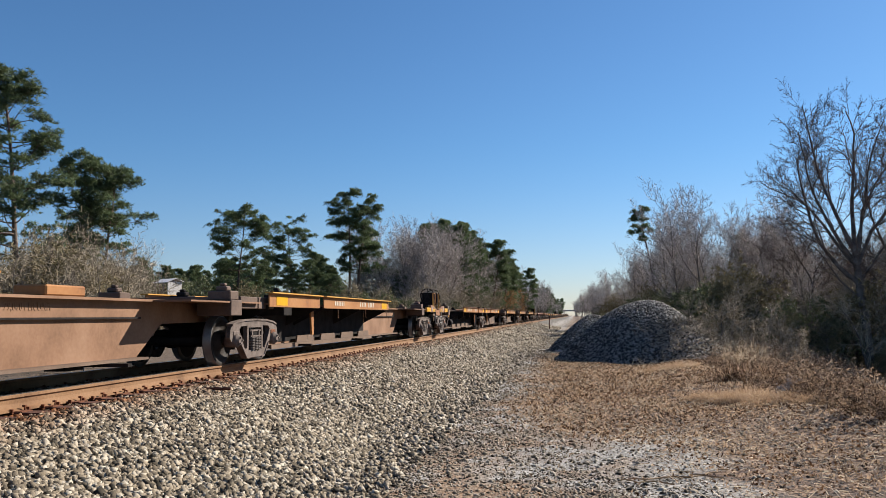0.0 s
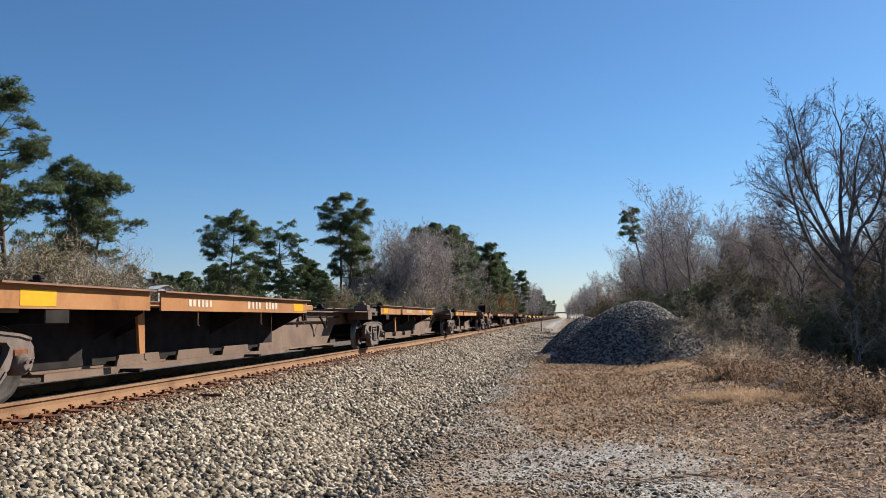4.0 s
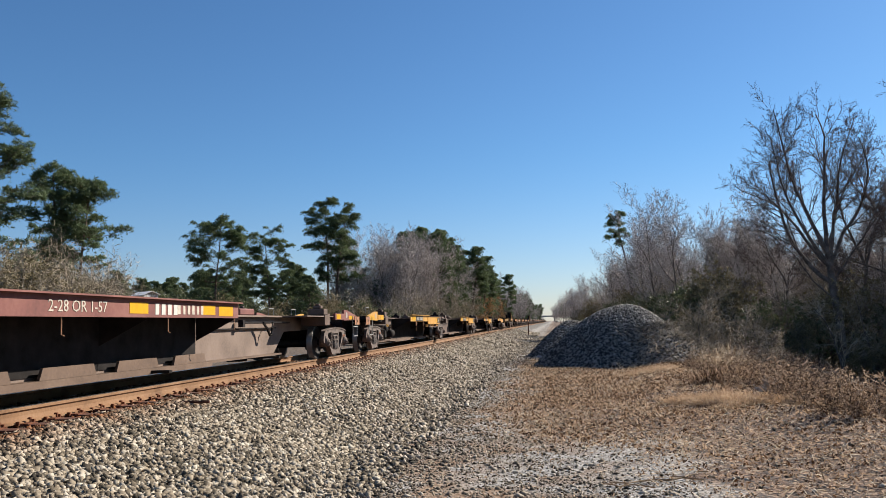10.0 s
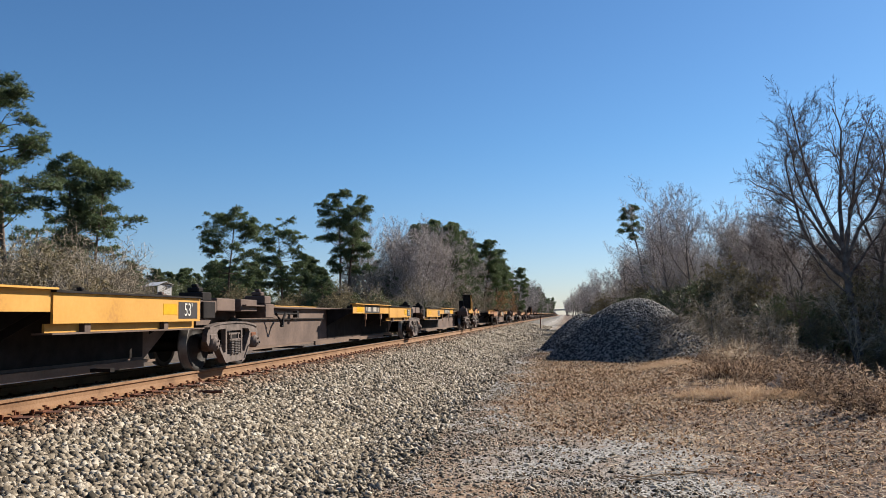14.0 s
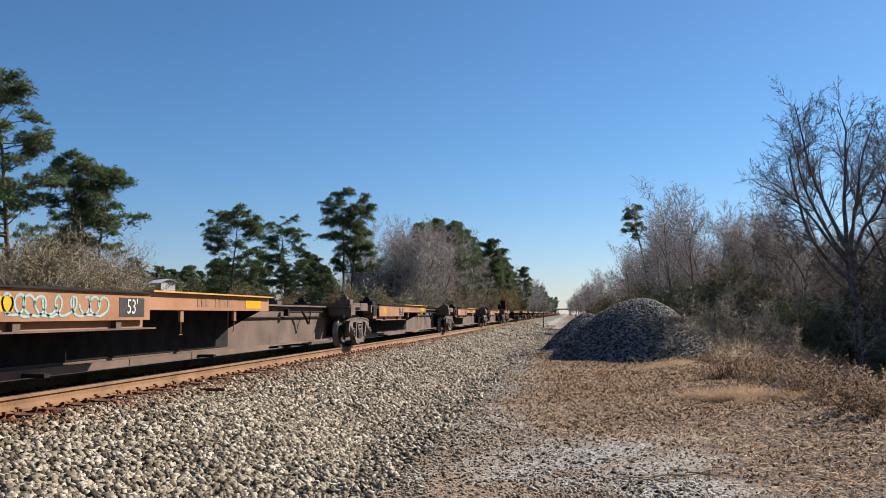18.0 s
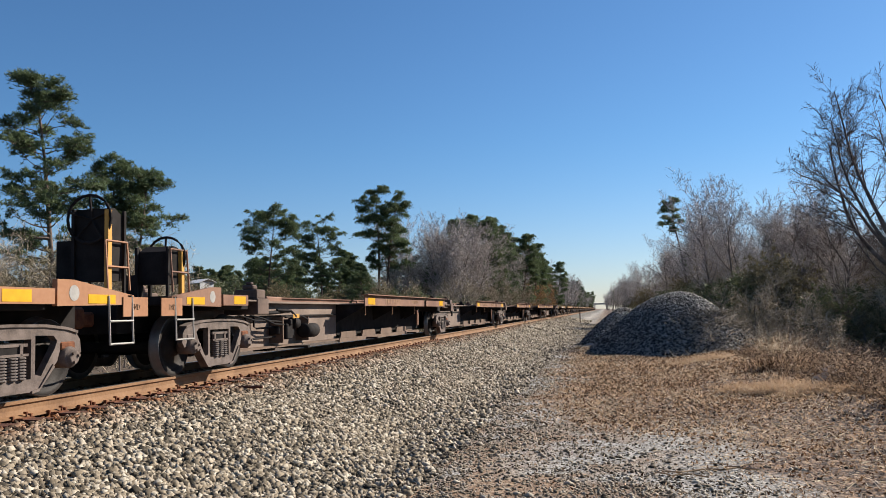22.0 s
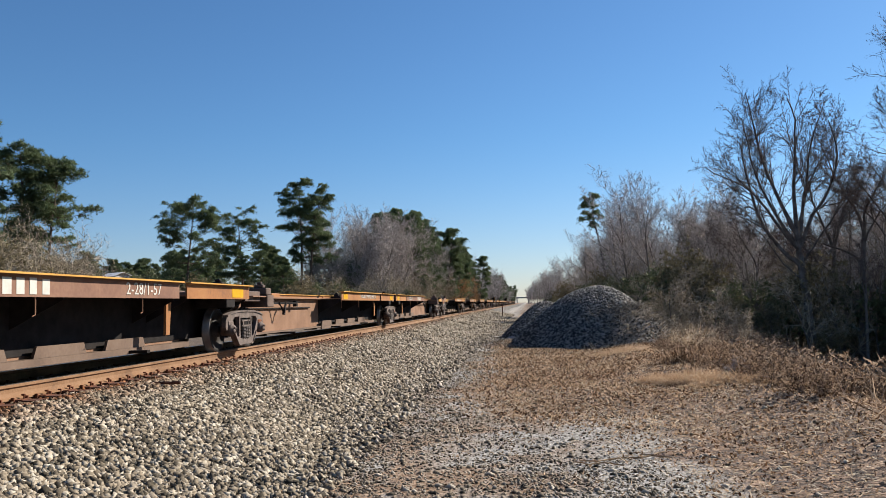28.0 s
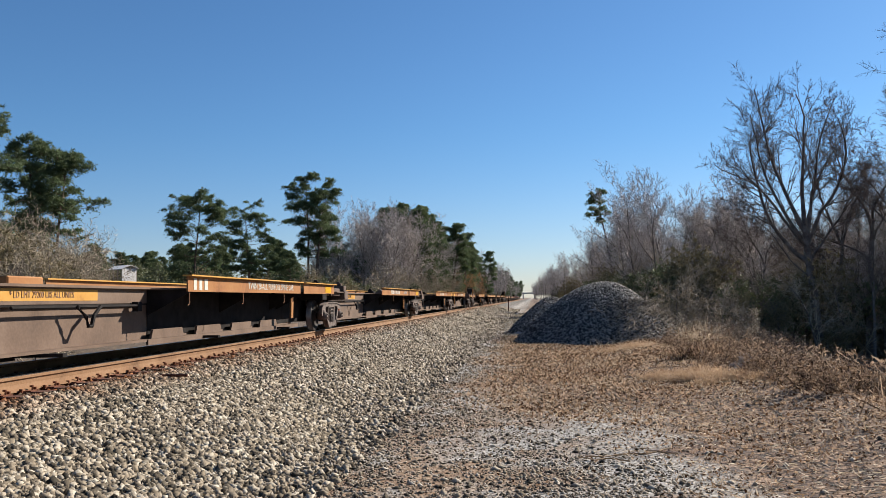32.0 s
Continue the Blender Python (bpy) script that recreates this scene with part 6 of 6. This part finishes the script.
def spine_car_b(L, web, paint, end, brake, gear, words, neck, label, group, turned=False):
    """Longer-container car: one lettered panel and a deeper panel marked for 53-foot loads."""
    thing = empty("spine_car", pose(0, 0, -500), label, "spine car", group)
    spine(thing, L, web, end, neck)
    ye = L - 1.7
    ym = ye - 3.6
    ys = ym - 4.4
    mark = ym + 0.45 if turned else ye - 0.40
    shelf(thing, ys, ym - 0.02, 0.93, 1.17, paint, web, edge=YELLOW, inner=(0.12, 0.0))
    part("deep_panel", both(lambda bm, sx: side_box(bm, sx, 1.22, 1.25, ym, ye, 0.80, 1.14)), paint, thing, "deep side panel over the wheels")
    part("panel_lip", both(lambda bm, sx: side_box(bm, sx, 1.20, 1.29, ym, ye, 1.14, 1.165)), STEEL_DARK, thing, "dark worn top edge")
    part("panel_ledge", both(lambda bm, sx: side_box(bm, sx, 1.05, 1.30, ym - 0.08, ye + 0.05, 0.68, 0.70)), web, thing)
    part("panel_skirt", both(lambda bm, sx: side_box(bm, sx, 1.12, 1.15, ym, ye, 0.70, 0.80)), paint, thing)
    for yp in (ym + 0.7, ym + 2.6):
        part("panel_post", both(lambda bm, sx: side_box(bm, sx, 1.15, 1.22, yp - 0.06, yp + 0.06, 0.70, 0.80)), web, thing)
    part("panel_deck", both(lambda bm, sx: side_box(bm, sx, 0.47, 1.22, ym, ye, 1.02, 1.05)), web, thing)
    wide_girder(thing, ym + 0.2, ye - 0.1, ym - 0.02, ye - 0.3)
    part("end_guide", both(lambda bm, sx: prism(bm, [(ye + 0.02, 1.12), (ye + 0.75, 1.12), (ye + 0.75, 0.96), (ye + 0.45, 0.74), (ye + 0.02, 0.74)], sx * 1.05 - 0.13, sx * 1.05 + 0.13)), web, thing)
    part("sill_strip", both(lambda bm, sx: side_box(bm, sx, 0.62, 0.67, ys - 1.5, ye - 0.6, 0.16, 0.26)), WEB_BROWN, thing)
    part("reflector", both(lambda bm, sx: side_box(bm, sx, 1.25, 1.254, mark - 0.75 if not turned else ye - 0.9, mark - 0.35 if not turned else ye - 0.5, 0.90, 1.05)), DECAL_YELLOW, thing, "yellow reflective square")
    part("size_panel", both(lambda bm, sx: side_box(bm, sx, 1.25, 1.254, mark - 0.3, mark + 0.3, 0.84, 1.08)), DECAL_BLACK, thing, "black size panel")
    letter("53'", 0.19, LETTER_WHITE, thing, 1.258, mark, 0.96, "white 53' on a black panel")
    part("reflector", both(lambda bm, sx: side_box(bm, sx, 1.23, 1.234, ys + 0.4, ys + 1.1, 0.97, 1.12)), DECAL_YELLOW, thing, "yellow reflective strip")
    if words == "panel":
        part("number_panel", both(lambda bm, sx: side_box(bm, sx, 1.23, 1.234, ys + 1.25, ys + 3.1, 0.94, 1.16)), DECAL_BLACK, thing, "black number panel")
        bars(thing, 1.237, ys + 2.2, 1.05, 10, 0.13, LETTER_WORN, 0.155)
    elif words:
        bars(thing, 1.233, ys + 2.4, 1.05, 8, 0.12, LETTER_DARK, 0.16)
    for y in (ys + 1.5, ys + 3.4):
        part("hook_rod", both(lambda bm, sx: (side_box(bm, sx, 1.17, 1.21, y - 0.05, y + 0.05, 0.76, 0.92), tube(bm, [(sx * 1.19, y, 0.77), (sx * 1.19, y, 0.58)], 0.008, 4), tube(bm, [(sx * 1.19, y - 0.05, 0.58), (sx * 1.19, y + 0.05, 0.58)], 0.008, 4))), WEB_TAN, thing)
    if end:
        end_platform(thing, paint, brake, 2.1)
    if gear:
        brake_gear(thing, 4.0)
    else:
        handrail(thing, 2.0, 4.6)
    return thing


def graffiti(thing):
    """Loose loops of pale blue spray paint on one deep panel."""
    bm = bmesh.new()
    g = random.Random(6)
    y = 12.75
    for k in range(5):
        turns_of, w0 = g.uniform(1.4, 2.2), g.uniform(0.10, 0.17)
        pts = []
        for j in range(26):
            a = 2 * math.pi * turns_of * j / 25 + k
            pts.append((-1.254, y + w0 * math.cos(a) + 0.38 * j / 25, 0.965 + g.uniform(0.10, 0.12) * math.sin(a)))
        for p, q in zip(pts, pts[1:]):
            d = Vector(q) - Vector(p)
            w = Vector((0, -d.z, d.y)).normalized() * 0.014
            bm.faces.new([bm.verts.new(Vector(p) + w), bm.verts.new(Vector(p) - w), bm.verts.new(Vector(q) - w), bm.verts.new(Vector(q) + w)])
        y += 0.36
    part("spray_paint", bm, SPRAY, thing, "pale blue sprayed loops")


# truck places along the train at 0 s, car by car: style, girder and panel paint, places, which units stand reversed
CARS = [
    ("a", WEB_TAN, ORANGE, "white", "tan and orange", (-3.0, 14.0, 30.9), (0, 1)),
    ("a", WEB_BROWN, ORANGE, "rusty", "rusty brown and orange", (34.9, 51.0, 67.8, 84.7, 101.5, 117.2), (1, 2, 3, 4)),
    ("a", WEB_DUN, MAROON, "spine", "brown and faded maroon", (121.8, 138.0, 156.1, 173.3), (1, 2)),
    ("b", WEB_GREY, YELLOW, "panel", "grimy grey and yellow", (178.0, 193.7, 211.2, 228.3, 245.5, 262.4), (4,)),
    ("b", WEB_GREY, TAN_PANEL, "dark", "grey and tan-orange", (266.9, 283.8, 300.9, 318.2, 335.7, 352.0), (1, 2, 3, 4)),
    ("a", WEB_DUN, RED_BROWN, "dark", "grimy grey and red-brown", (356.4, 373.5, 390.4, 407.2, 424.0, 440.3), (4,)),
    ("a", WEB_TAN, ORANGE, "long", "tan and orange", (444.7, 462.1, 480.0, 498.0), (2,)),
    ("a", WEB_BROWN, ORANGE, "long", "brown and yellow-lipped orange", (502.1, 519.1, 536.3, 553.2, 570.2, 586.5), (4,)),
    ("a", WEB_BROWN, ORANGE, "white", "rusty brown and orange", (591.0, 607.3, 624.3, 641.2, 658.1, 674.4), (2, 3, 4)),
    ("b", WEB_GREY, TAN_PANEL, "dark", "grey and tan-orange", (678.8, 695.2, 712.1, 729.0, 745.9, 762.2), (3, 4)),
    ("a", WEB_GREY, MAROON, "white", "grey and faded maroon", (766.6, 782.9, 799.8, 816.7, 833.6, 849.9), (3, 4)),
]
MOVING, TRUCKS = [], []


def joined(thing, name):
    """One mesh in place of all parts, for units that stay far off."""
    bm, mats, old = bmesh.new(), [], []

    def collect(ob, m):
        for c in ob.children:
            mm = m @ c.matrix_basis
            tmp = c.data.copy()
            tmp.transform(mm)
            mat = c.data.materials[0]
            if mat not in mats:
                mats.append(mat)
            n0 = len(bm.faces)
            bm.from_mesh(tmp)
            bm.faces.ensure_lookup_table()
            for f in bm.faces[n0:]:
                f.material_index = mats.index(mat)
            bpy.data.meshes.remove(tmp)
            old.append(c)
            collect(c, mm)

    collect(thing, Matrix())
    for c in old:
        bpy.data.objects.remove(c)
    me = bpy.data.meshes.new(name)
    bm.to_mesh(me)
    bm.free()
    for mat in mats:
        me.materials.append(mat)
    ob = new(name, me)
    ob.parent = thing
    return thing


def train():
    made = {}
    truck = rail_truck()
    far_truck = joined(rail_truck(), "truck_body")
    far_used = False
    for n, (style, web, paint, words, tint, places, turned) in enumerate(CARS):
        count = len(places) - 1
        for k in range(count):
            a, b = places[k], places[k + 1]
            L = round((b - a) * 2) / 2
            if n == 2:
                words = ("maroon", "maroon twin", "maroon turned")[k]
            if n == 6:
                words = "twin" if k == 1 else "number"
            if n == 7:
                words = "long twin" if k == 1 else "long"
            end = (k == 0 and n > 0) or k == count - 1
            rev = k in turned
            brake = 1 if k == 0 and n in (1, 5, 8, 9, 10) else -1 if k == count - 1 and n in (0, 1, 3, 4) else 0
            gear = (k == 0 and n != 7) or (n, k) in ((0, 1), (3, 2))
            key = (style, web.name, paint.name, words, L, end, brake if end else 0, gear, n < 3 and rev, style == "b" and rev, n >= 8)
            label = tint + " empty spine car with overhanging side shelves"
            if key not in made:
                build = spine_car_a if style == "a" else spine_car_b
                more = {"turned": True} if style == "b" and rev else {}
                ob = build(L, web, paint, end, brake, gear, words, 3.0 if n < 3 and rev else 1.3, label, "units of the train", **more)
                made[key] = joined(ob, "car_body") if n >= 8 else ob
            else:
                ob = copy_thing(made[key], pose(0, 0, 0))
            if n == 4 and k == 1:
                graffiti(ob)
            mid = (a + b) / 2
            MOVING.append((ob, (mid + L / 2) if rev else (mid - L / 2), 180 if rev else 0))
        for s in places:
            if n < 8:
                TRUCKS.append((truck if not TRUCKS else copy_thing(truck, pose(0, 0, 0)), s))
            else:
                TRUCKS.append((copy_thing(far_truck, pose(0, 0, 0)) if far_used else far_truck, s))
                far_used = True


train()


def travelled(t):
    """Metres run by the train at t seconds: it slowly gathers way from 15.2 to 16.9 m/s."""
    n = 100
    total = 0.0
    for k in range(n):
        u = min(max(((k + 0.5) / n * t - 5) / 22, 0), 1)
        total += (15.2 + 1.7 * u * u * (3 - 2 * u)) * t / n
    return total


def motions():
    times = [0, 2, 4, 6, 8, 10, 12, 14, 16, 18, 20, 22, 24, 26, 28, 30, 32]
    run = [travelled(t) for t in times]
    for ob, s, turn in MOVING:
        walk(ob, [(t, pose(TRACK_X, s - d, RAIL_Z, 0, 0, turn)) for t, d in zip(times, run)])
    for ob, s in TRUCKS:
        walk(ob, [(t, pose(TRACK_X, s - d, RAIL_Z)) for t, d in zip(times, run)])
    # the wheels turn as far as they roll; all axles of one kind share the same turning
    fine = [k / FPS for k in range(32 * FPS + 1)]
    rolled = [travelled(t) for t in fine]
    first = {}
    for ob, s in TRUCKS:
        for axle in ob.children:
            if not axle.name.startswith("axle"):
                continue
            side = axle.location.y > 0
            if side not in first:
                first[side] = axle
                y = axle.location.y
                walk(axle, [(t, pose(0, y, WHEEL_R, math.degrees(d / WHEEL_R) % 360)) for t, d in zip(fine, rolled)])
            else:
                axle.rotation_mode = "QUATERNION"
                keys = axle.animation_data_create()
                keys.action = first[side].animation_data.action
                keys.action_slot = first[side].animation_data.action_slot


motions()
